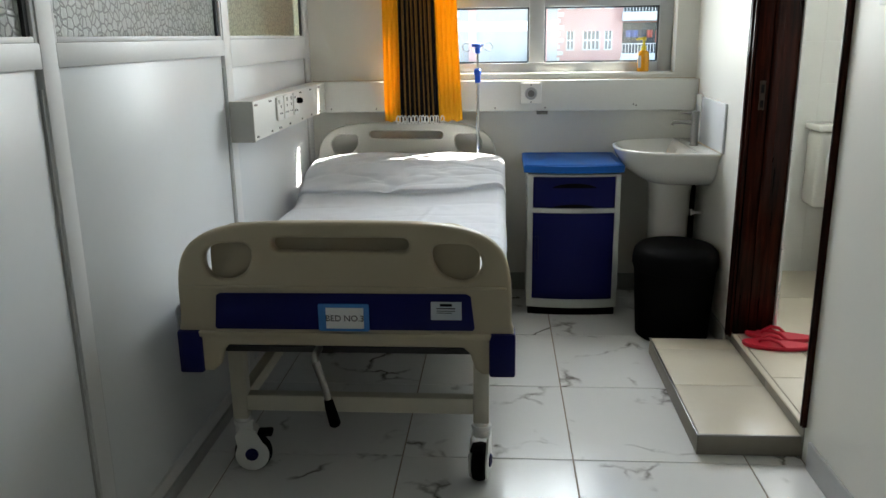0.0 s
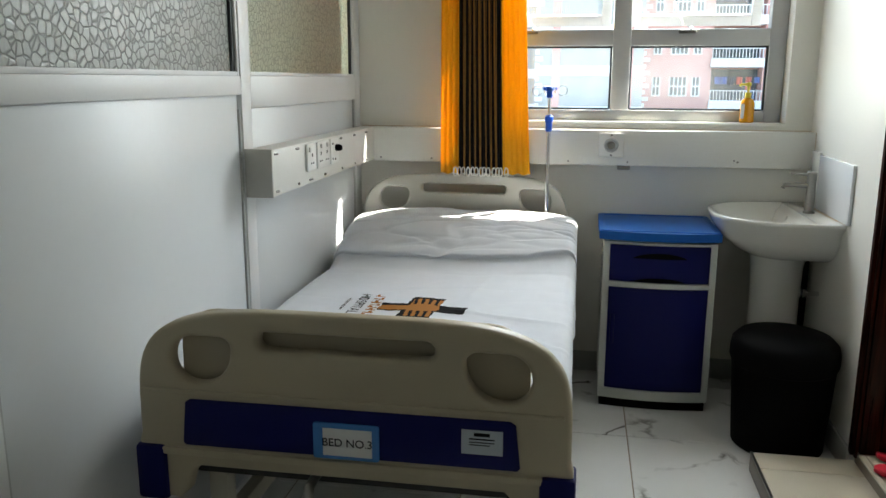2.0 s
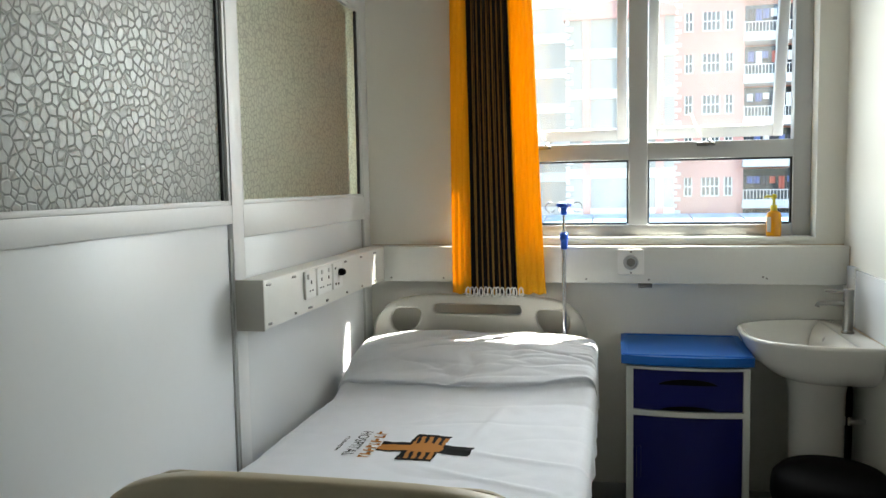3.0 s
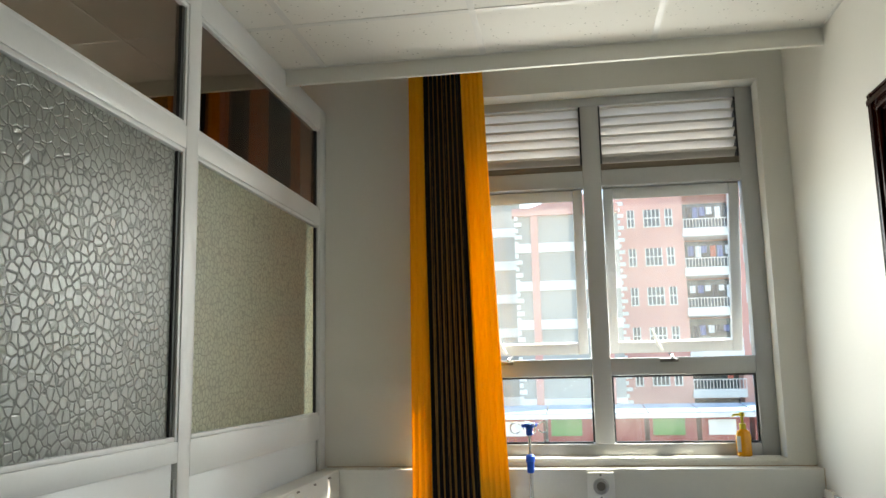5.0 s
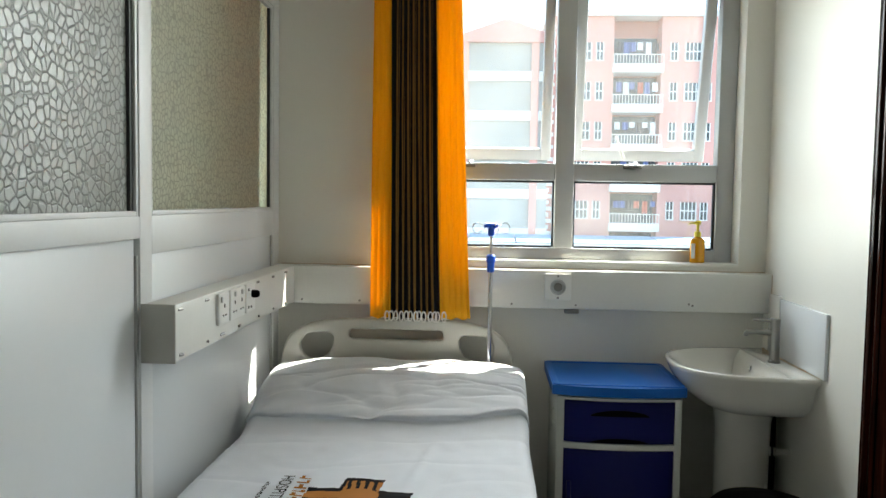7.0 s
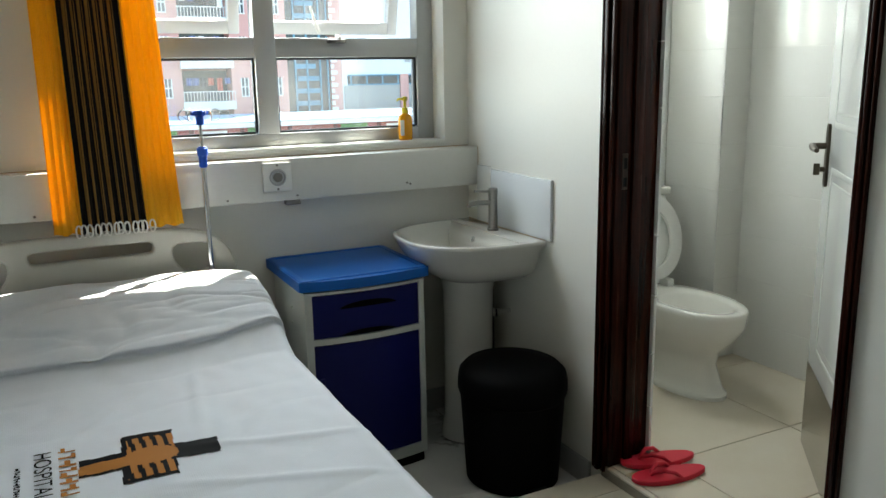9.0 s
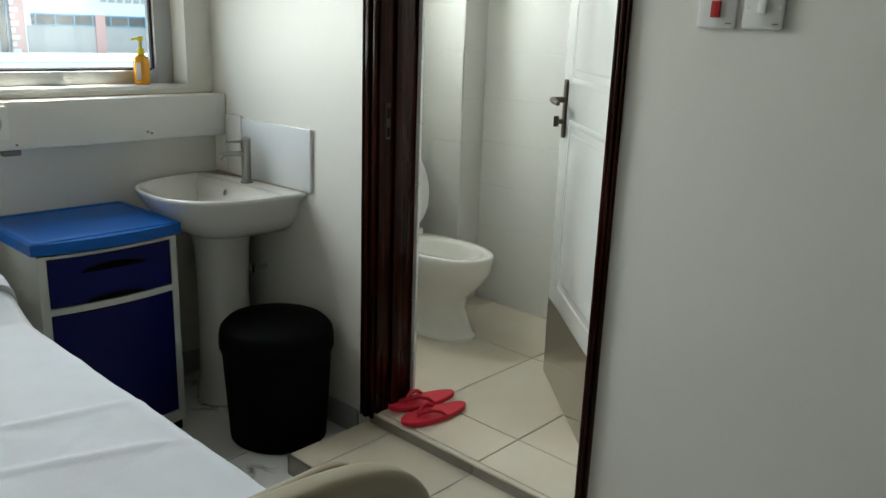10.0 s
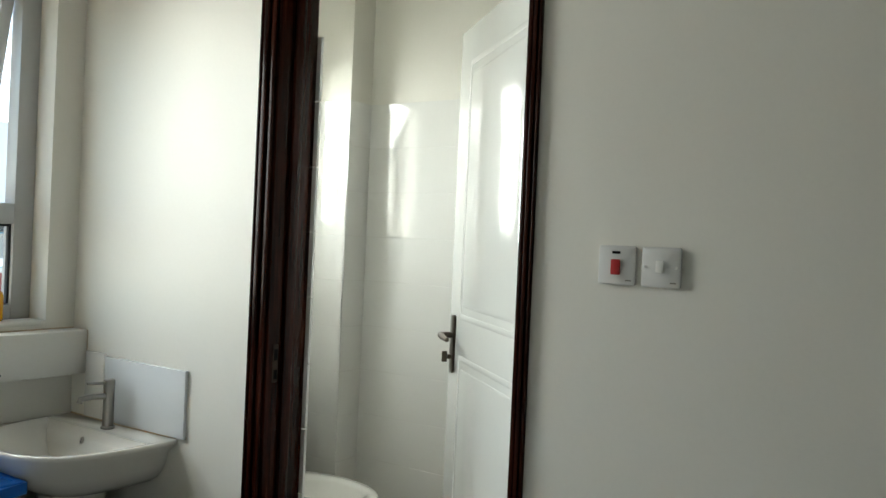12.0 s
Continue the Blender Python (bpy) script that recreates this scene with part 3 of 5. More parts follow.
window("window_1", WX0, WX1, "grey aluminium window with louvres and open sashes")
window("window_2", NX0, NX1, "grey aluminium window of the neighbouring room")
bw = thing("window_3", "small high washroom window with white bars", "window", (BX0, 4.63, BZ0), kind="structure")
part("window_frame", boxes((BX0, BX0 + 0.05, 4.6, 4.65, BZ0, BZ1), (BX1 - 0.05, BX1, 4.6, 4.65, BZ0, BZ1), (BX0 + 0.05, BX1 - 0.05, 4.6, 4.65, BZ0, BZ0 + 0.05), (BX0 + 0.05, BX1 - 0.05, 4.6, 4.65, BZ1 - 0.05, BZ1), (1.645, 1.675, 4.6, 4.65, BZ0 + 0.05, BZ1 - 0.05), (BX0 + 0.05, 1.645, 4.6, 4.65, 2.12, 2.15), (1.675, BX1 - 0.05, 4.6, 4.65, 2.12, 2.15), bevel=0.003), ALU, bw)
part("glass_pane", boxes((BX0 + 0.04, BX1 - 0.04, 4.622, 4.628, BZ0 + 0.04, BZ1 - 0.04)), GLASS, bw, "", 0).visible_shadow = False


def moulding(bm, a, b, horizontal=False):
    """Stepped architrave, proud of the wall by 8 to 20 mm, between a (inner) and b (outer edge)."""
    return [(a + (b - a) * u0, a + (b - a) * u1, d) for u0, u1, d in ((0.0, 0.26, 0.013), (0.26, 0.40, 0.009), (0.40, 0.72, 0.020), (0.72, 0.86, 0.012), (0.86, 1.0, 0.017))]


# door casing
STRIKE = paint("tarnished_brass", (0.035, 0.02, 0.012), 0.5, metal=0.5)
casing = thing("door_casing", "dark-stained wooden door casing with moulded architraves", "door frame", (XR, 3.0, BATH_FLOOR), kind="structure")
for name, a, b in (("architrave", DOOR1 - 0.02, DOOR1 + 0.042), ("architrave", DOOR0 + 0.02, DOOR0 - 0.016)):
    bm = bmesh.new()
    for u, v, d in moulding(bm, a, b):
        box(bm, XR - d, XR - 0.0005, min(u, v), max(u, v), 0.10 if a > 3 else 0.125, DOOR_TOP + 0.042, bevel=0.0025)
    part(name, bm, WOOD, casing)
bm = bmesh.new()
for u, v, d in moulding(bm, DOOR_TOP - 0.02, DOOR_TOP + 0.042):
    box(bm, XR - d - 0.002, XR - 0.0005, DOOR0 - 0.026, DOOR1 + 0.04, u, v, bevel=0.0025)
part("architrave", bm, WOOD, casing)
part("jamb", boxes((XR, XR + WALL_T + 0.002, DOOR1 - 0.03, DOOR1, BATH_FLOOR, DOOR_TOP), (XR + 0.06, XR + 0.10, DOOR1 - 0.045, DOOR1 - 0.03, BATH_FLOOR, DOOR_TOP - 0.03), bevel=0.003), WOOD, casing)
part("jamb", boxes((XR, XR + WALL_T + 0.01, DOOR0, DOOR0 + 0.03, BATH_FLOOR, DOOR_TOP), bevel=0.003), WOOD, casing)
part("head", boxes((XR, XR + WALL_T + 0.01, DOOR0 + 0.03, DOOR1 - 0.03, DOOR_TOP - 0.03, DOOR_TOP), bevel=0.003), WOOD, casing)
part("strike_plate", boxes((XR + 0.025, XR + 0.048, DOOR1 - 0.032, DOOR1 - 0.0295, 1.12, 1.24), bevel=0.0008), STRIKE, casing, "dull metal strike plate")
part("strike_hole", boxes((XR + 0.03, XR + 0.043, DOOR1 - 0.0335, DOOR1 - 0.0315, 1.13, 1.16), (XR + 0.03, XR + 0.043, DOOR1 - 0.0335, DOOR1 - 0.0315, 1.19, 1.225)), INK, casing)

# the washroom door, ajar: hinge at its own origin, leaf along x, seen face towards +y
door = thing("door_1", "glossy white moulded washroom door standing open", "door", kind="structure")
LW, LH = 0.865, 2.255
part("leaf", boxes((0, LW, -0.02, 0.02, 0.008, LH), bevel=0.002), DOOR_WHITE, door)
for x0, x1, z0, z1 in ((0.12, 0.745, 1.19, 2.13), (0.12, 0.745, 0.40, 1.06)):
    bm = bmesh.new()
    plate(bm, rounded(x0, x1, z0, z1, 0.02, 4), [rounded(x0 + 0.02, x1 - 0.02, z0 + 0.02, z1 - 0.02, 0.012, 4)], 0.0185, 0.0209, 0.0008)
    part("panel_moulding", bm, DOOR_WHITE, door)
    bm = bmesh.new()
    plate(bm, rounded(x0 + 0.045, x1 - 0.045, z0 + 0.045, z1 - 0.045, 0.012, 4), [], 0.0185, 0.0207, 0.0006)
    part("raised_panel", bm, DOOR_WHITE, door)
part("kick_plate", boxes((0.01, LW - 0.004, 0.0205, 0.0225, 0.012, 0.335)), KICK, door, "brushed steel kick plate")
lockp = bmesh.new()
plate(lockp, rounded(LW - 0.085, LW - 0.045, 0.985, 1.20, 0.012, 4), [], 0.0205, 0.030, 0.002)
lk = part("lock_plate", lockp, BRONZE, door, "dark bronze lock plate")
bm = bmesh.new()
tube(bm, [(LW - 0.065, 0.028, 1.125), (LW - 0.065, 0.062, 1.125), (LW - 0.075, 0.075, 1.125), (LW - 0.11, 0.078, 1.122), (LW - 0.165, 0.075, 1.118)], [0.011, 0.011, 0.012, 0.011, 0.008], 12)
part("door_handle", bm, BRONZE, lk, "dark metal lever")
bm = bmesh.new()
tube(bm, [(LW - 0.065, 0.028, 1.045), (LW - 0.065, 0.045, 1.045)], 0.009, 12)
box(bm, LW - 0.068, LW - 0.062, 0.045, 0.065, 1.025, 1.065, bevel=0.002)
part("thumb_turn", bm, BRONZE, lk)
for z in (0.25, 1.1, 2.0):
    bm = bmesh.new()
    tube(bm, [(0.0, -0.026, z), (0.0, -0.026, z + 0.1)], 0.007, 10)
    part("hinge", bm, STEEL, door)
door.matrix_basis = pose(XR + WALL_T + 0.022, DOOR0 + 0.045, BATH_FLOOR, 0, 0, 47.6)

# step up to the washroom
step = thing("step", "low tiled step before the washroom door with a metal edge", "step", (0.85, 3.05, 0), kind="structure")
SX0, SX1, SY0, SY1, SZ = 0.672, XR - 0.001, 2.59, 3.52, 0.078
part("step_core", boxes((SX0 + 0.006, SX1, SY0 + 0.006, SY1 - 0.006, 0, SZ - 0.008)), GROUT, step)
for a, b in ((SY0 + 0.008, 3.004), (3.008, 3.386), (3.39, SY1 - 0.006)):
    part("tread_tile", boxes((SX0 + 0.008, SX1, a, b, SZ - 0.009, SZ), bevel=0.0015), BEIGE, step)
part("riser_tile", boxes((SX0, SX0 + 0.007, SY0, SY1, 0.002, SZ - 0.004), bevel=0.001), STEP_EDGE, step, "dark grey-brown riser tile")
part("riser_tile", boxes((SX0 + 0.007, SX1, SY0, SY0 + 0.007, 0.002, SZ - 0.004), bevel=0.001), STEP_EDGE, step, "dark grey-brown riser tile")
part("riser_tile", boxes((SX0 + 0.007, SX1, SY1 - 0.006, SY1, 0.002, SZ - 0.004), bevel=0.001), STEP_EDGE, step, "dark grey-brown riser tile")
part("edge_trim", boxes((SX0 - 0.002, SX0 + 0.006, SY0 - 0.002, SY1, SZ - 0.006, SZ + 0.002), (SX0 + 0.006, SX1, SY0 - 0.002, SY0 + 0.006, SZ - 0.006, SZ + 0.002), bevel=0.001), STEEL, step, "metal edge trim")
sill = thing("threshold", "grey-brown tile edge of the raised washroom floor", "threshold", (XR, 3.0, SZ), kind="structure")
for a, b in ((DOOR0, 2.997), (3.001, DOOR1)):
    part("edge_tile", boxes((XR - 0.004, XR + 0.02, a, b, 0.0, BATH_FLOOR - 0.008), bevel=0.001), STEP_EDGE, sill)

# ---- the room's things ----
# wall trunking
trunk = thing("wall_trunking", "white boxed cable trunking below the window", "trunking", (0, 4.45, 1.035), kind="structure")
part("trunking_body", boxes((XL + 0.002, XR - 0.001, 4.40, YB, 1.038, 1.20), bevel=0.004), BOX_WHITE, trunk)
trunk2 = thing("bedhead_trunking", "white boxed cable trunking along the partition", "trunking", (-1.02, 3.7, 1.04), kind="structure")
part("trunking_body", boxes((XL + 0.002, -0.982, 3.085, 4.398, 1.045, 1.20), bevel=0.004), BOX_WHITE, trunk2)
part("end_cap", boxes((XL + 0.001, -0.980, 3.080, 3.088, 1.043, 1.202), bevel=0.002), paint("grey_end_cap", (0.42, 0.41, 0.37), 0.5), trunk2, "grey end cap")
rnd = random.Random(4)
for y in (3.13, 3.33, 3.47, 3.62, 3.85, 4.05, 4.25):
    for z in (1.06, 1.185):
        bm = bmesh.new()
        tube(bm, [(-0.984, y + rnd.uniform(-0.03, 0.03), z), (-0.979, y, z)], 0.0045, 8)
        part("screw", bm, SCREW, trunk2)
for x in (-0.95, -0.7, -0.05, 0.22, 0.69, 0.705):
    bm = bmesh.new()
    z = 1.055 if x < 0.6 else 1.07 - (x - 0.69) * 0.4
    tube(bm, [(x, 4.403, z), (x, 4.397, z)], 0.0045, 8)
    part("screw", bm, SCREW, trunk)


def wall_plate(name, label, w, h, category="socket"):
    """A moulded plate in its own x-z plane, front towards -y."""
    root = thing(name, label, category)
    bm = bmesh.new()
    plate(bm, rounded(-w / 2, w / 2, -h / 2, h / 2, 0.006, 3), [], -0.011, 0.0, 0.0035)
    part("face_plate", bm, PLATE_GREY if category == "switch" else WHITE_PLASTIC, root)
    return root


def pins(root, cx, dz=0.0):
    part("pin_hole", boxes((cx - 0.003, cx + 0.003, -0.0125, -0.0105, 0.012 + dz, 0.024 + dz)), INK, root)
    for s in (-1, 1):
        part("pin_hole", boxes((cx + s * 0.012 - 0.004, cx + s * 0.012 + 0.004, -0.0125, -0.0105, -0.014 + dz, -0.009 + dz)), INK, root)


def rocker(root, cx, cz, w, h, mt, label=""):
    bm = bmesh.new()
    plate(bm, rounded(cx - w / 2, cx + w / 2, cz - h / 2, cz + h / 2, 0.002, 3), [], -0.0175, -0.010, 0.0018)
    part("rocker", bm, mt, root, label)


a = wall_plate("wall_socket", "white single socket outlet on the bedside trunking", 0.095, 0.10)
rocker(a, -0.03, 0.03, 0.012, 0.018, PLATE_GREY)
pins(a, 0.0, -0.01)
a.matrix_basis = pose(-0.982, 3.452, 1.143, 0, 0, 90)
a = wall_plate("wall_socket", "white twin socket outlet on the bedside trunking", 0.146, 0.10)
for cx in (-0.036, 0.036):
    pins(a, cx, -0.012)
    rocker(a, cx, 0.033, 0.012, 0.016, PLATE_GREY)
a.matrix_basis = pose(-0.982, 3.59, 1.143, 0, 0, 90)
a = wall_plate("call_socket", "white plate with a black round plug on the trunking", 0.10, 0.10)
bm = bmesh.new()
turned(bm, [(0.013, 0), (0.014, 0.005), (0.013, 0.018), (0.009, 0.025), (0.003, 0.026)])
bmesh.ops.transform(bm, matrix=Matrix.Translation((0.012, -0.011, 0.012)) @ Matrix.Rotation(radians(90), 4, "X"), verts=bm.verts)
part("plug", bm, BLACK, a, "black round plug")
for dx, dz in ((-0.03, 0.03), (-0.03, -0.03), (0.0, -0.032)):
    part("pin_hole", boxes((dx - 0.005, dx + 0.005, -0.0125, -0.0105, dz - 0.004, dz + 0.004)), INK, a)
a.matrix_basis = pose(-0.982, 3.732, 1.143, 0, 0, 90)
a = wall_plate("nurse_call_point", "square white plate with a round grey socket", 0.112, 0.112)
for prof, mt, nm in (([(0.032, 0), (0.033, 0.006), (0.028, 0.009), (0.024, 0.004), (0.002, 0.004)], ALU_GREY, "ring"), ([(0.018, 0.003), (0.018, 0.008), (0.014, 0.010), (0.002, 0.010)], SCREW, "button")):
    bm = bmesh.new()
    turned(bm, prof)
    bmesh.ops.transform(bm, matrix=Matrix.Translation((0, -0.011, 0)) @ Matrix.Rotation(radians(90), 4, "X"), verts=bm.verts)
    part(nm, bm, mt, a)
for dx, dz in ((0, 0.046), (0, -0.046)):
    part("screw", boxes((dx - 0.004, dx + 0.004, -0.0125, -0.0105, dz - 0.004, dz + 0.004)), SCREW, a)
a.matrix_basis = pose(0.143, 4.40, 1.132)
a = thing("trunking_clip", "small grey metal clip under the window trunking", "clip", (0.21, 4.43, 1.02))
part("clip", boxes((0.175, 0.235, 4.405, 4.44, 1.018, 1.038), bevel=0.004), SCREW, a)

sw = wall_plate("wall_switch", "white wall switch with a red heater rocker", 0.091, 0.092, "switch")
rocker(sw, -0.002, -0.004, 0.022, 0.036, RED, "red rocker")
part("pilot_lamp", boxes((-0.012, 0.008, -0.013, -0.0105, 0.027, 0.033), bevel=0.0008), INK, sw)
part("maker_mark", boxes((0.022, 0.036, -0.0118, -0.0108, -0.036, -0.033)), SCREW, sw)
sw.matrix_basis = pose(XR - 0.0005, 2.343, 1.549, 0, 0, -90)
sw = wall_plate("wall_switch", "white single light switch beside the door", 0.091, 0.092, "switch")
rocker(sw, -0.002, 0.002, 0.018, 0.028, WHITE_PLASTIC)
part("maker_mark", boxes((0.022, 0.036, -0.0118, -0.0108, -0.036, -0.033)), SCREW, sw)
for dx in (-0.036, 0.036):
    bm = bmesh.new()
    tube(bm, [(dx, -0.010, 0), (dx, -0.0125, 0)], 0.0035, 8)
    part("screw_cap", bm, WHITE_PLASTIC, sw)
sw.matrix_basis = pose(XR - 0.0005, 2.238, 1.549, 0, 0, -90)

# ---- the bed ----
BXL, BXR, FY, HY = -1.005, 0.012, 2.21, 4.345
bed = thing("hospital_bed", "beige hospital bed on castors with navy end panels", "bed", (-0.49, 3.3, 0))


def end_board(name, cx, y0, y1, z_low, z_mid, z_top, parent, label, material):
    """Moulded end board: rounded shoulders, a long grip slot and two corner openings."""
    hw = 0.497
    out = []
    n = 40
    for k in range(n + 1):
        t = math.pi * k / n
        c, s = math.cos(t), math.sin(t)
        out.append((cx + hw * math.copysign(abs(c) ** 0.46, c), z_mid + (z_top - z_mid) * abs(s) ** 0.46))
    out += [(cx - hw - 0.006, z_mid - 0.02), (cx - hw - 0.008, z_low + 0.02), (cx - hw + 0.012, z_low), (cx - hw + 0.088, z_low), (cx - hw + 0.108, z_low + 0.018), (cx - hw + 0.122, z_low + 0.065), (cx - hw + 0.142, z_low + 0.085),
            (cx + hw - 0.142, z_low + 0.085), (cx + hw - 0.122, z_low + 0.065), (cx + hw - 0.108, z_low + 0.018), (cx + hw - 0.088, z_low), (cx + hw - 0.012, z_low), (cx + hw + 0.008, z_low + 0.02), (cx + hw + 0.006, z_mid - 0.02)]
    zt = z_top
    holes = [rounded(cx - 0.41, cx - 0.266, zt - 0.178, zt - 0.064, [0.055, 0.083, 0.027, 0.055]), rounded(cx + 0.266, cx + 0.41, zt - 0.178, zt - 0.064, [0.083, 0.055, 0.055, 0.027]), rounded(cx - 0.20, cx + 0.20, zt - 0.088, zt - 0.046, 0.019)]
    bm = bmesh.new()
    plate(bm, out, holes, y0, y1, 0.011, 3)
    return part(name, bm, material, parent, label)


fb = end_board("footboard", -0.483, FY, FY + 0.045, 0.458, 0.62, 0.924, bed, "beige moulded footboard", BEIGE_PLASTIC)
hb = end_board("headboard", -0.535, HY, HY + 0.045, 0.47, 0.64, 0.985, bed, "pale grey-beige moulded headboard", paint("pale_moulded_plastic", (0.50, 0.485, 0.43), 0.42, stain=0.08, small=200, bump_s=0.1))
for q, yy, zt in ((-0.483, FY + 0.0465, 0.912),):
    bm = bmesh.new()
    plate(bm, rounded(q - 0.404, q + 0.404, 0.56, zt, [0.02, 0.02, 0.09, 0.09]), [], yy, yy + 0.014, 0.004)
    part("inner_panel", bm, BEIGE_PLASTIC, fb, "beige inner panel behind the openings")
for z0, z1, d in ((0.572, 0.590, 0.010), (0.722, 0.734, 0.005)):
    bm = bmesh.new()
    box(bm, -0.965, -0.002, FY - d, FY + 0.01, z0, z1, bevel=0.0045)
    part("moulded_ledge", bm, BEIGE_PLASTIC, fb)
bm = bmesh.new()
plate(bm, [(-0.872, 0.605), (-0.866, 0.598), (-0.10, 0.600), (-0.094, 0.607), (-0.105, 0.705), (-0.117, 0.713), (-0.85, 0.711), (-0.862, 0.703)], [], FY - 0.0045, FY + 0.004, 0.002)
panel = part("blue_panel", bm, NAVY, fb, "navy inlaid panel")
for x0, x1 in ((-0.992, -0.917), (-0.052, 0.026)):
    bm = bmesh.new()
    box(bm, x0, x1, FY - 0.012, FY + 0.07, 0.455, 0.592, bevel=0.009)
    part("corner_bumper", bm, NAVY, fb, "navy corner bumper")
bm = bmesh.new()
plate(bm, rounded(-0.556, -0.404, 0.597, 0.682, 0.006, 3), [], FY - 0.012, FY - 0.004, 0.0025)
holder = part("label_holder", bm, SKY_PLASTIC, fb, "clear blue card holder")
part("card", boxes((-0.532, -0.420, FY - 0.0138, FY - 0.0120, 0.607, 0.671)), CARD, holder)
letters("bed_number", "BED NO.3", 0.0265, INK, holder, pose(-0.476, FY - 0.0145, 0.638, 90, 0, 0))
part("sticker", boxes((-0.222, -0.132, FY - 0.0058, FY - 0.0048, 0.634, 0.690)), paint("pale_sticker", (0.50, 0.56, 0.60), 0.4), fb, "pale blue maker's sticker")
part("sticker_print", boxes((-0.195, -0.160, FY - 0.0065, FY - 0.0058, 0.676, 0.684), (-0.205, -0.15, FY - 0.0065, FY - 0.0058, 0.668, 0.671), (-0.205, -0.15, FY - 0.0065, FY - 0.0058, 0.661, 0.663), (-0.205, -0.16, FY - 0.0065, FY - 0.0058, 0.655, 0.657)), INK, fb)
# steel frame
for x in (-0.985, -0.035):
    part("side_rail", boxes((x, x + 0.035, FY + 0.05, HY, 0.455, 0.515), bevel=0.004), BEIGE_STEEL, bed)
part("deck", boxes((-0.95, -0.035, FY + 0.06, HY - 0.02, 0.50, 0.516)), UNDERBED_SHADE, bed, "deck plate coloured near black for the shade under the bed")
for x in (-0.915, -0.106):
    for y in (2.40, 4.10):
        part("leg", boxes((x, x + 0.052, y, y + 0.05, 0.20, 0.50), bevel=0.005), BEIGE_STEEL, bed)
    part("base_rail", boxes((x + 0.006, x + 0.046, 2.45, 4.10, 0.235, 0.285), bevel=0.004), BEIGE_STEEL, bed)
for y in (2.403, 4.103):
    part("cross_rail", boxes((-0.863, -0.106, y, y + 0.044, 0.232, 0.288), bevel=0.004), BEIGE_STEEL, bed)


def castor(x, y, turn):
    """A castor with a white shell, a dark tyre and a brake pedal."""
    m = Matrix.Translation((x, y, 0)) @ Matrix.Rotation(radians(turn), 4, "Z")
    bm = bmesh.new()
    tube(bm, [(0, 0, 0.15), (0, 0, 0.205)], [0.03, 0.024], 16)
    turned(bm, [(0.032, 0.175), (0.034, 0.182), (0.032, 0.189)], seg=20)
    for s in (-1, 1):
        v = [(-0.008, 0.17), (0.04, 0.155), (0.066, 0.10), (0.070, 0.06), (0.045, 0.025), (0.012, 0.03), (-0.020, 0.07), (-0.028, 0.14)]
        ring = [[bm.verts.new((px, s * q, pz)) for px, pz in v] for q in (0.024, 0.031)]
        skin(bm, ring)
    bmesh.ops.transform(bm, matrix=m, verts=bm.verts)
    c = part("castor", bm, WHITE_PLASTIC, bed, "white castor shell")
    bm = bmesh.new()
    turned(bm, [(0.050, -0.022), (0.061, -0.018), (0.0645, 0), (0.061, 0.018), (0.050, 0.022)], seg=28)
    bmesh.ops.transform(bm, matrix=m @ Matrix.Translation((0.025, 0, 0.0645)) @ Matrix.Rotation(radians(90), 4, "X"), verts=bm.verts)
    part("tyre", bm, BLACK, c, "dark rubber tyre")
    for s in (-1, 1):
        bm = bmesh.new()
        turned(bm, [(0.022, 0.0), (0.022, 0.006), (0.015, 0.008), (0.014, 0.004), (0.008, 0.004), (0.007, 0.009), (0.002, 0.009)], seg=20)
        bmesh.ops.transform(bm, matrix=m @ Matrix.Translation((0.025, s * 0.031, 0.072)) @ Matrix.Rotation(radians(-90 * s), 4, "X"), verts=bm.verts)
        part("hub", bm, NAVY, c, "navy hub cap")
        bm = bmesh.new()
        turned(bm, [(0.057, 0.0), (0.057, 0.004), (0.050, 0.007), (0.020, 0.007)], seg=26)
        bmesh.ops.transform(bm, matrix=m @ Matrix.Translation((0.025, s * 0.0255, 0.0665)) @ Matrix.Rotation(radians(-90 * s), 4, "X"), verts=bm.verts)
        part("wheel_cover", bm, WHITE_PLASTIC, c)
    bm = bmesh.new()
    box(bm, 0.045, 0.095, -0.022, 0.022, 0.128, 0.145, bevel=0.005)
    bmesh.ops.transform(bm, matrix=m, verts=bm.verts)
    part("brake_pedal", bm, BLACK, c, "black brake pedal")


castor(-0.888, 2.425, 8)
castor(-0.080, 2.425, -98)
castor(-0.888, 4.125, 20)
castor(-0.080, 4.125, 60)
bm = bmesh.new()
box(bm, -0.605, -0.535, FY + 0.075, FY + 0.14, 0.49, 0.535, bevel=0.004)
crank = part("crank_mount", bm, BLACK, bed, "black crank mount")
bm = bmesh.new()
tube(bm, [(-0.575, FY + 0.06, 0.515), (-0.575, FY + 0.005, 0.513), (-0.572, FY - 0.012, 0.50), (-0.548, FY + 0.0, 0.40), (-0.540, FY + 0.0, 0.365)], [0.012, 0.012, 0.013, 0.011, 0.011], 12)
part("crank_rod", bm, STEEL, crank, "chrome crank rod")
bm = bmesh.new()
tube(bm, [(-0.542, FY, 0.372), (-0.537, FY, 0.345), (-0.524, FY, 0.29), (-0.522, FY, 0.282)], [0.013, 0.016, 0.018, 0.012], 14)
part("crank_grip", bm, BLACK, crank, "black crank grip")
bm = bmesh.new()
box(bm, -0.99, -0.028, FY + 0.085, HY - 0.04, 0.517, 0.648, bevel=0.03, seg=3)
solid("mattress", bm, MATTRESS, "foam mattress in grey vinyl under the sheet", "mattress")

# sheet: a cloth draped over mattress and pillow, with a turned-down fold
noise.seed_set(3)


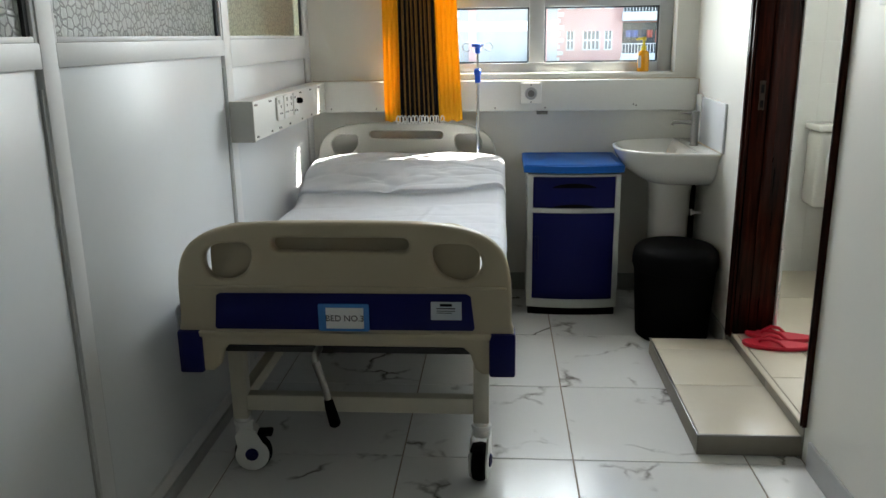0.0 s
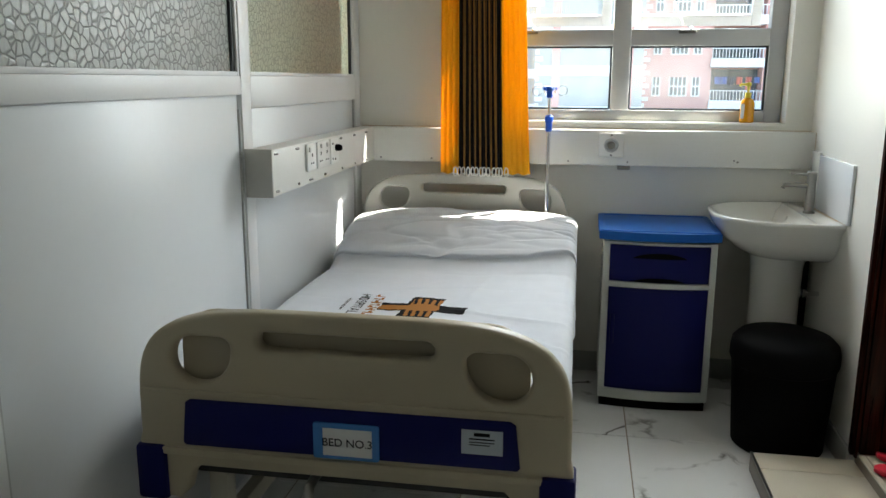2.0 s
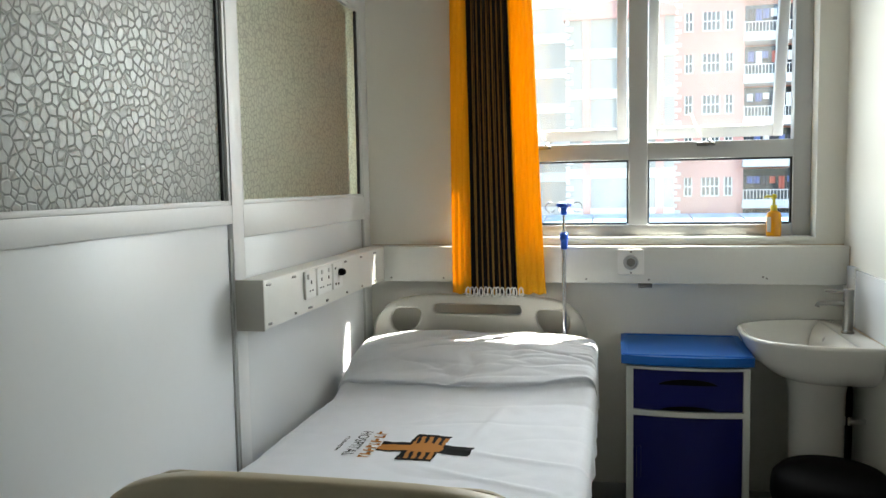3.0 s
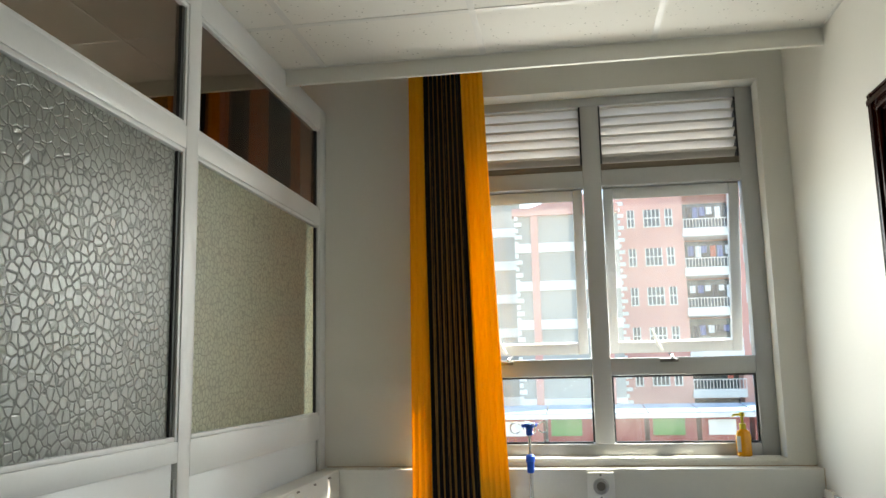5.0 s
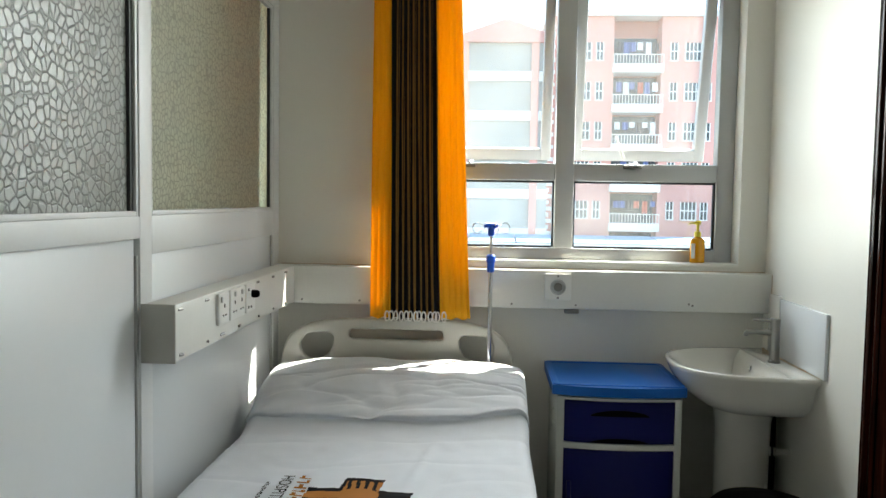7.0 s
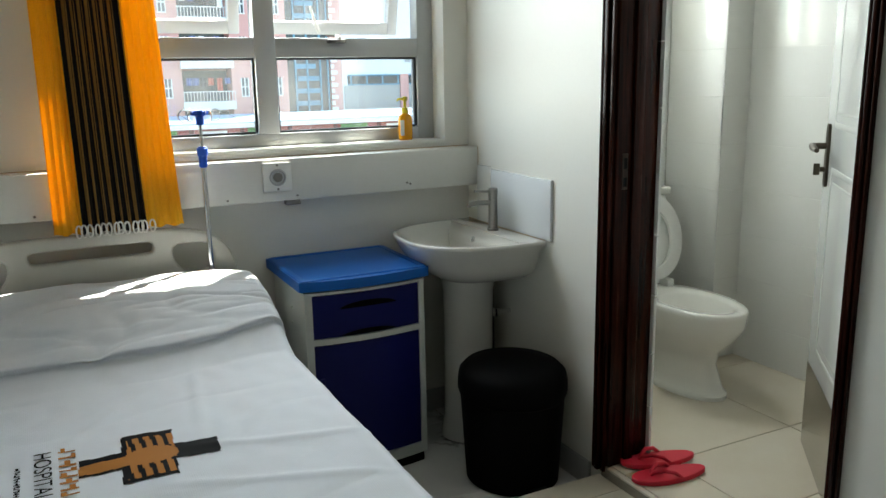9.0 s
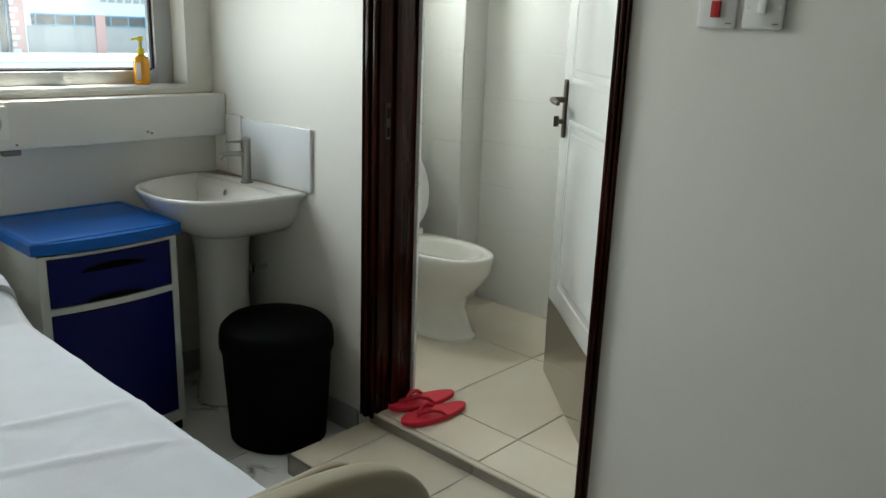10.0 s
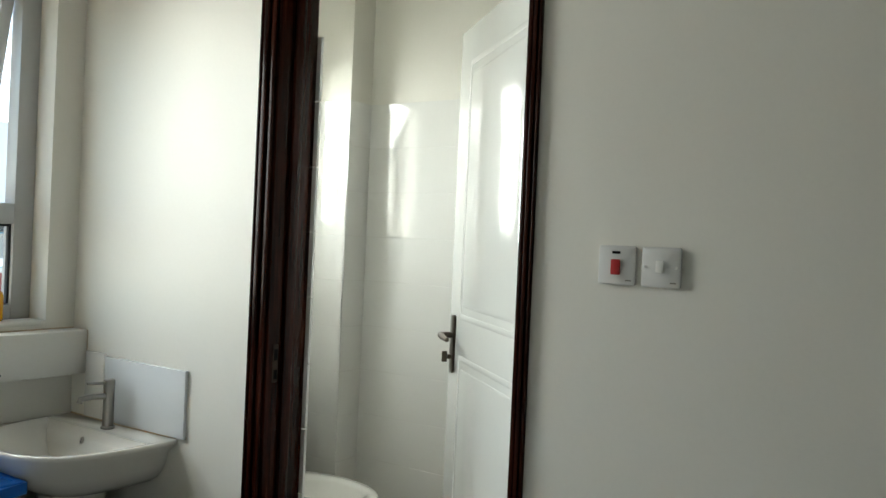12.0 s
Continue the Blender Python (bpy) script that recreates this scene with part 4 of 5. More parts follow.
def smooth01(a, b, t):
    t = min(1, max(0, (t - a) / (b - a)))
    return t * t * (3 - 2 * t)


def fold_line(x):
    return 3.848 + 0.18 * (x + 0.62) ** 2 + 0.006 * math.sin(9 * x + 1)


def sheet_z(x, y):
    """Height of the bed's cloth over (x, y)."""
    z = 0.655
    rise = smooth01(3.74, 4.10, y) * (0.90 + 0.16 * smooth01(4.05, 4.24, y)) * (1 - 0.25 * smooth01(4.265, 4.31, y))
    across = 1 - 0.22 * abs((x + 0.5) / 0.52) ** 3
    z += 0.155 * rise * across
    over = smooth01(0.0, 0.007, y - fold_line(x))
    z += 0.017 * over
    lump = noise.noise((x * 2.1, y * 2.3, 1.7)) * 0.004 + noise.noise((x * 7, y * 5, 4.0)) * 0.005 + noise.noise((x * 16, y * 13, 7.0)) * 0.002
    crease = abs(noise.noise((x * 2.2 + y * 1.1, y * 4.5 - x * 0.6, 9.0)))
    z += lump * 0.8 - 0.006 * max(0, 0.16 - crease) / 0.16 * (0.4 + over)
    if over > 0.5:
        c2 = abs(noise.noise((x * 1.6 - 0.3 * y, y * 8.0 + 0.5 * x, 21.0)))
        z -= 0.012 * max(0, 0.12 - c2) / 0.12 * (1 - 0.8 * smooth01(4.08, 4.16, y))
        c3 = abs(noise.noise((x * 2.6 + 1.5 * y, y * 17.0 - 2.0 * x, 33.0)))
        z -= 0.006 * max(0, 0.2 - c3) / 0.2 * (1 - 0.8 * smooth01(4.08, 4.16, y))
    for k, (px, py, a, ln) in enumerate(((-0.25, 2.95, -0.35, 0.5), (-0.2, 3.15, -0.25, 0.4), (-0.6, 3.45, 0.9, 0.35), (-0.35, 3.5, 1.45, 0.4), (-0.75, 2.85, 0.2, 0.3))):
        dx, dy = x - px, y - py
        u, v = dx * math.cos(a) + dy * math.sin(a), -dx * math.sin(a) + dy * math.cos(a)
        z += 0.005 * math.exp(-(v / 0.016) ** 2) * math.exp(-(u / (ln * 0.5)) ** 4)
    return z


def sheet_point(u, y):
    """u runs round the bed's cross-section: 0 at the partition side's hem, 1 at the free side's hem."""
    xl, xr, drop = -1.028, 0.002, 0.155
    r = 0.045
    top = xr - xl - 2 * r
    arc = r * math.pi / 2
    total = 2 * (drop - r) + 2 * arc + top
    s = u * total
    wob = 0.008 * noise.noise((y * 3.0, 0.3, 5.0))
    if s < drop - r:
        d = drop - s
        return Vector((xl + wob, y, sheet_z(xl + r, y) - d))
    s -= drop - r
    if s < arc:
        a = s / r
        return Vector((xl + r - r * math.cos(a), y, sheet_z(xl + r, y) - r + r * math.sin(a)))
    s -= arc
    if s < top:
        x = xl + r + s
        return Vector((x, y, sheet_z(x, y)))
    s -= top
    if s < arc:
        a = s / r
        return Vector((xr - r + r * math.sin(a), y, sheet_z(xr - r, y) - r + r * math.cos(a)))
    s -= arc
    zt = sheet_z(xr - r, y) - r
    return Vector((xr + 0.010 * noise.noise((y * 6, s * 4, 2.0)) + 0.006 * math.sin(y * 31) * s / 0.1, y, zt - s * (zt - 0.50) / (drop - r)))


bm = bmesh.new()
NU, NV = 130, 520
grid = []
for j in range(NV + 1):
    row = []
    for i in range(NU + 1):
        q = sheet_point(i / NU, FY + 0.085 + (HY - 0.04 - FY - 0.085) * j / NV)
        past = q.y - fold_line(min(max(q.x, -0.98), -0.04))
        q.y -= 0.015 * smooth01(0.003, 0.007, past) * (1 - smooth01(0.010, 0.07, past))
        row.append(bm.verts.new(q))
    grid.append(row)
skin(bm, grid, caps=False, closed=False)
sheet = solid("bed_sheet", bm, SHEET, "white cotton sheet tucked over mattress and pillow", "bed sheet", smooth=180)
so = sheet.modifiers.new("thickness", "SOLIDIFY")
so.thickness, so.offset = 0.003, 1.0


def print_on_sheet(name, inside, x0, x1, y0, y1, material, lift, step_=0.0035):
    """Ink on the cloth: small quads that follow its height wherever inside(x, y) holds."""
    bm = bmesh.new()
    made = {}

    def vert(i, j):
        if (i, j) not in made:
            x, y = x0 + i * step_, y0 + j * step_
            made[i, j] = bm.verts.new((x, y, sheet_z(x, y) + lift))
        return made[i, j]

    for i in range(int((x1 - x0) / step_)):
        for j in range(int((y1 - y0) / step_)):
            if inside(x0 + (i + 0.5) * step_, y0 + (j + 0.5) * step_):
                bm.faces.new((vert(i, j), vert(i + 1, j), vert(i + 1, j + 1), vert(i, j + 1)))
    return part(name, bm, material, sheet, "", 180)


def turn_print(x, y):
    a, dx, dy = radians(-4), x + 0.508, y - 3.205
    return dx * math.cos(a) + dy * math.sin(a), -dx * math.sin(a) + dy * math.cos(a)


def in_cross(x, y):
    u, v = turn_print(x, y)
    return (abs(u) < 0.152 and abs(v + 0.004) < 0.042) or (abs(u + 0.004) < 0.058 and abs(v) < 0.125)


def in_ochre(x, y):
    u, v = turn_print(x, y)
    if not in_cross(x, y):
        return False
    wrist = u < -0.04 and abs(v + 0.012 + 0.1 * (u + 0.1) * (u + 0.1)) < 0.024
    palm = (u / 0.062) ** 2 + ((v + 0.006) / 0.045) ** 2 < 1
    fingers = -0.05 < u < 0.055 and (0.02 < v < 0.10 or -0.11 < v < -0.03) and math.sin((u + 0.12 * v) * 250) > -0.15
    return wrist or palm or fingers


print_on_sheet("cross_print", in_cross, -0.70, -0.32, 3.04, 3.37, INK, 0.0044)
print_on_sheet("ochre_print", in_ochre, -0.70, -0.32, 3.04, 3.37, GOLD_INK, 0.0050)


def lettering(cx, y0, y1, w, seed):
    """Unreadable lettering as broken upright bars along y."""
    r = random.Random(seed)
    cuts, y = [], y0
    while y < y1:
        h = w * r.uniform(0.45, 0.8)
        cuts.append((y, y + h, r.random()))
        y += h * 1.3

    def inside(x, yy):
        for a, b, q in cuts:
            if a <= yy <= b and abs(x - cx) < w / 2:
                stem = yy < a + 0.35 * (b - a)
                bar = abs(x - cx + (q - 0.5) * w * 0.8) < w * 0.16
                return stem or bar
        return False
    return inside


print_on_sheet("gold_lettering", lettering(-0.682, 3.10, 3.32, 0.036, 1), -0.705, -0.66, 3.09, 3.34, GOLD_INK, 0.0046, 0.003)
word = letters("dark_lettering", "HOSPITAL", 0.052, INK, sheet, pose(-0.733, 3.21, 0, 0, 0, -90))
for vert in word.data.vertices:
    spot = word.matrix_local @ vert.co
    vert.co.z = sheet_z(spot.x, spot.y) + 0.0085
print_on_sheet("small_lettering", lettering(-0.782, 3.14, 3.27, 0.014, 3), -0.792, -0.772, 3.13, 3.29, INK, 0.0046, 0.002)

# drip stand at the head of the bed
drip = thing("drip_stand", "steel drip pole with a blue hook head", "drip stand", (-0.142, 4.318, 0.50))
DX, DY = -0.142, 4.318
bm = bmesh.new()
tube(bm, [(DX, DY, 0.50), (DX, DY, 1.235)], 0.0095, 14)
part("pole", bm, CHROME, drip, "chrome lower pole")
bm = bmesh.new()
tube(bm, [(DX, DY, 1.22), (DX, DY, 1.38)], 0.006, 12)
part("inner_pole", bm, CHROME, drip)
BRIGHT = paint("bright_blue_clamp", (0.01, 0.10, 0.62), 0.3, stain=0.05)
bm = bmesh.new()
turned(bm, [(0.012, 1.195), (0.015, 1.20), (0.015, 1.235), (0.019, 1.24), (0.019, 1.262), (0.012, 1.27)], (DX, DY, 0), 18)
part("clamp", bm, BRIGHT, drip, "blue plastic clamp")
bm = bmesh.new()
turned(bm, [(0.009, 1.345), (0.014, 1.35), (0.014, 1.375), (0.022, 1.38), (0.022, 1.395), (0.010, 1.40)], (DX, DY, 0), 18)
for k in range(4):
    a = radians(20 + 90 * k)
    box(bm, DX - 0.004, DX + 0.004, DY - 0.004, DY + 0.004, 1.382, 1.392)
    tube(bm, [(DX, DY, 1.387), (DX + 0.032 * math.cos(a), DY + 0.032 * math.sin(a), 1.387)], 0.007, 8)
part("hook_head", bm, BRIGHT, drip, "blue plastic hook head")
for k in range(4):
    a = radians(20 + 90 * k)
    bm = bmesh.new()
    c, s = math.cos(a), math.sin(a)
    pts = [(DX + c * (0.03 + 0.03 + 0.022 * math.cos(t)), DY + s * (0.06 + 0.022 * math.cos(t)), 1.378 + 0.022 * math.sin(t)) for t in [radians(150 - 300 * j / 14) for j in range(15)]]
    tube(bm, pts, 0.0022, 6)
    part("hook", bm, CHROME, drip, "bent steel hook")

# ---- bedside cabinet ----
cab = thing("bedside_cabinet", "navy and grey plastic bedside cabinet with a blue top", "cabinet", (0.345, 4.25, 0))
CX0, CX1, CYB = 0.120, 0.590, 4.470


def bowed(x0, x1, z0, z1, y_front, y_back, bow, bevel=0.003, n=14):
    """A slab whose front bulges by bow in its middle."""
    bm = bmesh.new()
    mid, half = (CX0 + CX1) / 2, (CX1 - CX0) / 2
    xs_ = [x0 + (x1 - x0) * k / n for k in range(n + 1)]
    f = [(x, y_front - bow * (1 - ((x - mid) / half) ** 2)) for x in xs_]
    ring = [[bm.verts.new((x, y, z)) for x, y in f] + [bm.verts.new((x1, y_back, z)), bm.verts.new((x0, y_back, z))] for z in (z0, z1)]
    skin(bm, ring)
    if bevel:
        rim = [e for e in bm.edges if e.calc_face_angle(0) > 1.0]
        bmesh.ops.bevel(bm, geom=rim, offset=bevel, segments=2, profile=0.5, affect="EDGES")
    return bm


part("body", bowed(CX0 + 0.004, CX1 - 0.004, 0.045, 0.752, 4.055, CYB, 0.024, 0.006), GREY_PLASTIC, cab, "pale grey moulded carcass")
part("front_stile", bowed(CX0, CX0 + 0.026, 0.045, 0.752, 4.045, 4.075, 0.026), GREY_PLASTIC, cab)
part("front_stile", bowed(CX1 - 0.026, CX1, 0.045, 0.752, 4.045, 4.075, 0.026), GREY_PLASTIC, cab)
for z0, z1 in ((0.555, 0.576), (0.045, 0.088), (0.742, 0.752)):
    part("front_rail", bowed(CX0 + 0.026, CX1 - 0.026, z0, z1, 4.045, 4.075, 0.026), GREY_PLASTIC, cab)
dr = part("drawer_front", bowed(CX0 + 0.028, CX1 - 0.028, 0.580, 0.739, 4.047, 4.07, 0.026), NAVY, cab, "navy drawer front")


def crescent(x0, x1, z, h, n=16):
    """Finger recess shade as a slab: straight below, arched above, following the bowed front."""
    bm_ = bmesh.new()
    mid, half, half_w = (CX0 + CX1) / 2, (CX1 - CX0) / 2, (x1 - x0) / 2
    rings_ = []
    for k in range(n + 1):
        x = x0 + (x1 - x0) * k / n
        y = 4.047 - 0.026 * (1 - ((x - mid) / half) ** 2)
        top = z + 0.002 + h * (1 - ((x - x0 - half_w) / half_w) ** 2) ** 0.7 if 0 < k < n else z + 0.003
        rings_.append([bm_.verts.new(p) for p in ((x, y - 0.003, z), (x, y + 0.004, z), (x, y + 0.004, top), (x, y - 0.003, top))])
    skin(bm_, rings_)
    return bm_


# Black crescents stand in for the shade inside the finger recesses.
bm = crescent(0.245, 0.465, 0.684, 0.022)
part("finger_grip", bm, BLACK, dr, "black strip drawn as the finger recess's shade")
part("door_grip", crescent(0.25, 0.46, 0.582, 0.016), BLACK, dr, "black strip drawn as the finger recess's shade")
dd = part("door", bowed(CX0 + 0.028, CX1 - 0.028, 0.092, 0.551, 4.047, 4.07, 0.026), NAVY, cab, "navy cupboard door")
bm = bmesh.new()
box(bm, CX0 + 0.04, CX0 + 0.058, 4.022, 4.036, 0.30, 0.43, bevel=0.005)
part("handle", bm, NAVY, dd)
part("plinth", bowed(CX0 + 0.008, CX1 - 0.008, 0.0, 0.044, 4.06, CYB - 0.01, 0.022), BLACK, cab, "black plinth")
bm = bowed(CX0 - 0.02, CX1 + 0.014, 0.762, 0.798, 4.028, CYB + 0.012, 0.030, 0.010)
lid = part("top", bm, LID_BLUE, cab, "bright blue tray top")
bm = bmesh.new()
plate(bm, rounded(CX0 - 0.016, CX1 + 0.010, 4.03, CYB + 0.008, 0.02, 4), [rounded(CX0 + 0.006, CX1 - 0.012, 4.052, CYB - 0.014, 0.02, 4)], 0.0, 0.006, 0.002)
bmesh.ops.transform(bm, matrix=Matrix(((1, 0, 0, 0), (0, 0, 1, 0), (0, 1, 0, 0.796), (0, 0, 0, 1))), verts=bm.verts)
part("tray_rim", bm, LID_BLUE, lid)
for z in (0.60, 0.66):
    bm = bmesh.new()
    tube(bm, [(CX0 + 0.006, 4.22, z), (CX0 - 0.002, 4.22, z)], 0.006, 10)
    part("side_plug", bm, GREY_PLASTIC, cab)

# ---- wash basin ----
basin = thing("wash_basin", "white ceramic pedestal wash basin on the wall", "wash basin", (0.86, 4.21, 0))
BY, BH = 4.178, 0.306


def basin_ring(z, depth, half, back=XR - 0.002, p=0.62, n=36, shift=0.0):
    """Half-oval outline with its straight side on the wall."""
    pts = []
    for k in range(n + 1):
        t = math.pi * k / n
        c, s = math.cos(t), math.sin(t)
        pts.append((back - depth * abs(s) ** p, BY + shift + half * math.copysign(abs(c) ** 0.8, c), z))
    return pts


bm = bmesh.new()
steps = [(0.690, 0.27, 0.12), (0.705, 0.31, 0.16), (0.735, 0.36, 0.215), (0.780, 0.415, 0.25), (0.830, 0.448, 0.265), (0.862, 0.462, BH), (0.874, 0.466, BH + 0.001), (0.879, 0.462, BH - 0.003)]
rings = [[bm.verts.new(p) for p in basin_ring(*s)] for s in steps]
inner = [(0.878, 0.446, BH - 0.018, XR - 0.004), (0.872, 0.44, BH - 0.022, XR - 0.006)]
rings += [[bm.verts.new((min(p[0], XR - 0.105), p[1], p[2])) for p in basin_ring(z, d, h, b)] for z, d, h, b in inner]
for z, d, h in ((0.850, 0.415, 0.235), (0.815, 0.385, 0.205), (0.780, 0.34, 0.16), (0.765, 0.29, 0.10), (0.760, 0.25, 0.03)):
    rings.append([bm.verts.new((min(p[0], XR - 0.125 - (0.88 - z) * 0.5), p[1], p[2])) for p in basin_ring(z, d, h)])
skin(bm, rings, caps=True)
part("bowl", bm, CERAMIC, basin, "white ceramic bowl", smooth=85)
bm = bmesh.new()
prof = [(0.122, 0.0), (0.120, 0.03), (0.108, 0.10), (0.104, 0.30), (0.104, 0.5), (0.108, 0.64), (0.122, 0.71)]
turned(bm, prof, (0.865, 4.202, 0), 30, 1.0, 0.95)
part("pedestal", bm, CERAMIC, basin, "white ceramic pedestal", smooth=50)
bm = bmesh.new()
turned(bm, [(0.012, 0), (0.013, 0.003), (0.007, 0.004), (0.006, 0.001), (0.001, 0.001)], seg=16)
bmesh.ops.transform(bm, matrix=Matrix.Translation((XR - 0.145, 4.19, 0.845)) @ Matrix.Rotation(radians(-70), 4, "Y"), verts=bm.verts)
part("overflow", bm, CHROME, basin, "chrome overflow ring")
tap = thing("basin_tap", "brushed steel single-lever basin tap", "tap", (0.965, 4.165, 0.879))
TX, TY = 0.965, 4.165
bm = bmesh.new()
turned(bm, [(0.024, 0.879), (0.024, 0.887), (0.019, 0.890), (0.0185, 1.02), (0.0195, 1.022), (0.0195, 1.05), (0.016, 1.053)], (TX, TY, 0), 22)
part("tap_body", bm, STEEL, tap)
bm = bmesh.new()
tube(bm, [(TX, TY, 0.993), (TX - 0.07, TY, 0.998), (TX - 0.108, TY, 0.996), (TX - 0.113, TY, 0.982)], [0.011, 0.010, 0.010, 0.010], 14)
part("spout", bm, STEEL, tap)
bm = bmesh.new()
tube(bm, [(TX, TY, 1.040), (TX - 0.085, TY, 1.046)], [0.006, 0.005], 10)
part("lever", bm, STEEL, tap)
bm = bmesh.new()
box(bm, XR - 0.013, XR - 0.0005, 3.83, 4.272, 0.884, 1.115, bevel=0.002)
solid("splashback", bm, paint("glazed_splash_tile", (0.74, 0.77, 0.79), 0.15, stain=0.05, coat=0.3), "pale glazed splashback tile above the basin", "splashback", kind="structure")
# Whiter glaze than the main tile puts the sunlit strip into the colour.
bm = bmesh.new()
box(bm, XR - 0.016, XR - 0.0005, 4.275, 4.385, 0.884, 1.125, bevel=0.003)
solid("splashback", bm, WALL_TILE, "narrow tile beside the splashback in the corner, whiter for its sunlit look", "splashback", kind="structure")
pipe = thing("drain_pipe", "dark waste pipe behind the basin pedestal", "pipe", (0.97, 4.24, 0.3))
bm = bmesh.new()
tube(bm, [(0.985, 4.235, 0.10), (0.985, 4.235, 0.70)], 0.022, 12)
part("riser", bm, BLACK, pipe)
bm = bmesh.new()
tube(bm, [(0.955, 4.14, 0.535), (XR, 4.14, 0.535)], 0.010, 10)
tube(bm, [(0.965, 4.14, 0.52), (0.965, 4.14, 0.555)], 0.013, 10)
part("stop_valve", bm, CHROME, pipe, "chrome stop valve")

SEALANT = paint("stained_sealant", (0.42, 0.27, 0.13), 0.7, stain=0.4, big=9, small=60, dirt=(0.62, 0.56, 0.45))
bm = bmesh.new()
tube(bm, [(XL + 0.01, YB - 0.001, 1.2005), (-0.4, YB - 0.001, 1.2), (0.3, YB - 0.001, 1.2005), (XR - 0.003, YB - 0.001, 1.201)], 0.0032, 6)
tube(bm, [(XR - 0.001, 4.402, 1.04), (XR - 0.001, 4.402, 1.12), (XR - 0.001, 4.402, 1.2)], 0.0026, 6)
solid("sealant_line", bm, SEALANT, "brown-stained sealant line along the trunking and wall", "sealant", kind="structure")
bm = bmesh.new()
tube(bm, [(XR - 0.004, BY + BH * 0.98, 0.880), (XR - 0.016, BY, 0.881), (XR - 0.004, BY - BH * 0.98, 0.880)], 0.0028, 6)
solid("sealant_line", bm, SEALANT, "brown-stained sealant line behind the wash basin", "sealant", kind="structure")

# black pedal bin
bin_ = thing("waste_bin", "large black plastic waste bin with a domed lid", "bin", (0.824, 3.785, 0))
bm = bmesh.new()
turned(bm, [(0.150, 0.0), (0.158, 0.006), (0.176, 0.34), (0.180, 0.345), (0.180, 0.355)], (0.824, 3.785, 0), 40, 1.09, 1.16)
part("bucket", bm, BLACK, bin_)
bm = bmesh.new()
turned(bm, [(0.182, 0.352), (0.185, 0.362), (0.184, 0.400), (0.179, 0.428), (0.160, 0.450), (0.09, 0.464), (0.005, 0.467)], (0.824, 3.785, 0), 40, 1.09, 1.16)
part("domed_lid", bm, BLACK, bin_, "black domed lid", smooth=60)
bm = bmesh.new()
box(bm, 0.785, 0.855, 3.535, 3.61, 0.018, 0.032, bevel=0.005)
part("pedal", bm, BLACK, bin_)

# soap bottle on the sill
soap = thing("soap_bottle", "amber soap bottle with a yellow pump", "bottle", (0.756, 4.55, WZ0 + 0.0045))
AMBER = paint("amber_liquid", (0.85, 0.37, 0.01), 0.12, stain=0.05, coat=0.4)
YELLOW = paint("yellow_pump_plastic", (0.78, 0.62, 0.03), 0.3)
z0 = WZ0 + 0.0045
bm = bmesh.new()
turned(bm, [(0.028, 0), (0.032, 0.004), (0.032, 0.088), (0.027, 0.104), (0.012, 0.113), (0.011, 0.120)], (0.756, 4.55, z0), 24, 1.0, 0.72)
part("bottle_body", bm, AMBER, soap)
bm = bmesh.new()
turned(bm, [(0.014, 0.113), (0.014, 0.136), (0.006, 0.138), (0.006, 0.165), (0.012, 0.166), (0.012, 0.180), (0.006, 0.184)], (0.756, 4.55, z0), 18)
tube(bm, [(0.756, 4.55, z0 + 0.174), (0.72, 4.535, z0 + 0.174), (0.713, 4.532, z0 + 0.167)], [0.006, 0.0045, 0.004], 8)
part("pump", bm, YELLOW, soap, "yellow pump head")
part("bottle_label", boxes((0.724, 0.740, 4.5245, 4.5275, z0 + 0.02, z0 + 0.085)), CARD, soap, "white label")

# ---- curtains ----
GOLD, DARK = (0.95, 0.51, 0.010), (0.006, 0.005, 0.0045)
LINE = (0.42, 0.22, 0.05)
stops = [(0.0, GOLD), (0.21, DARK)]
for k in range(7):
    p = 0.265 + 0.060 * k
    stops += [(p, LINE), (p + 0.017, DARK)]
stops += [(0.70, GOLD)]
CURTAIN = striped_curtain("orange_black_curtain", stops)


def curtain(name, label, x_top, x_bot, y, z_bot, z_top, material, folds, depth, seed, flip=False):
    """Cloth hung in soft pleats, wider at the foot."""
    bm = bmesh.new()
    uv = bm.loops.layers.uv.new("UVMap")
    nu, nv = 160, 60
    rows = []
    for j in range(nv + 1):
        v = j / nv
        z = z_bot + (z_top - z_bot) * v
        x0 = x_bot[0] + (x_top[0] - x_bot[0]) * v
        x1 = x_bot[1] + (x_top[1] - x_bot[1]) * v ** 0.8
        row = []
        for i in range(nu + 1):
            u = i / nu
            ph = 2 * math.pi * folds * u + 0.6 * math.sin(3 * v + seed)
            mid = 0.22 + 0.78 * smooth01(0.17, 0.23, u) * (1 - smooth01(0.68, 0.74, u))
            yy = y + depth * mid * math.sin(ph) * (0.75 + 0.25 * (1 - v)) + (0.012 + 0.012 * smooth01(0.68, 0.78, u)) * noise.noise((u * 4, v * 2, seed))
            xx = x0 + (x1 - x0) * u + 0.006 * mid * math.sin(2 * ph)
            row.append(bm.verts.new((xx, yy, z + 0.004 * math.sin(ph * 0.5))))
        rows.append(row)
    for j in range(nv):
        for i in range(nu):
            f = bm.faces.new((rows[j][i], rows[j][i + 1], rows[j + 1][i + 1], rows[j + 1][i]))
            for lp, (a, b) in zip(f.loops, ((i, j), (i + 1, j), (i + 1, j + 1), (i, j + 1))):
                lp[uv].uv = (a / nu, b / nv)
    ob = solid(name, bm, material, label, "curtain", smooth=180)
    md = ob.modifiers.new("thickness", "SOLIDIFY")
    md.thickness = 0.0025
    return ob


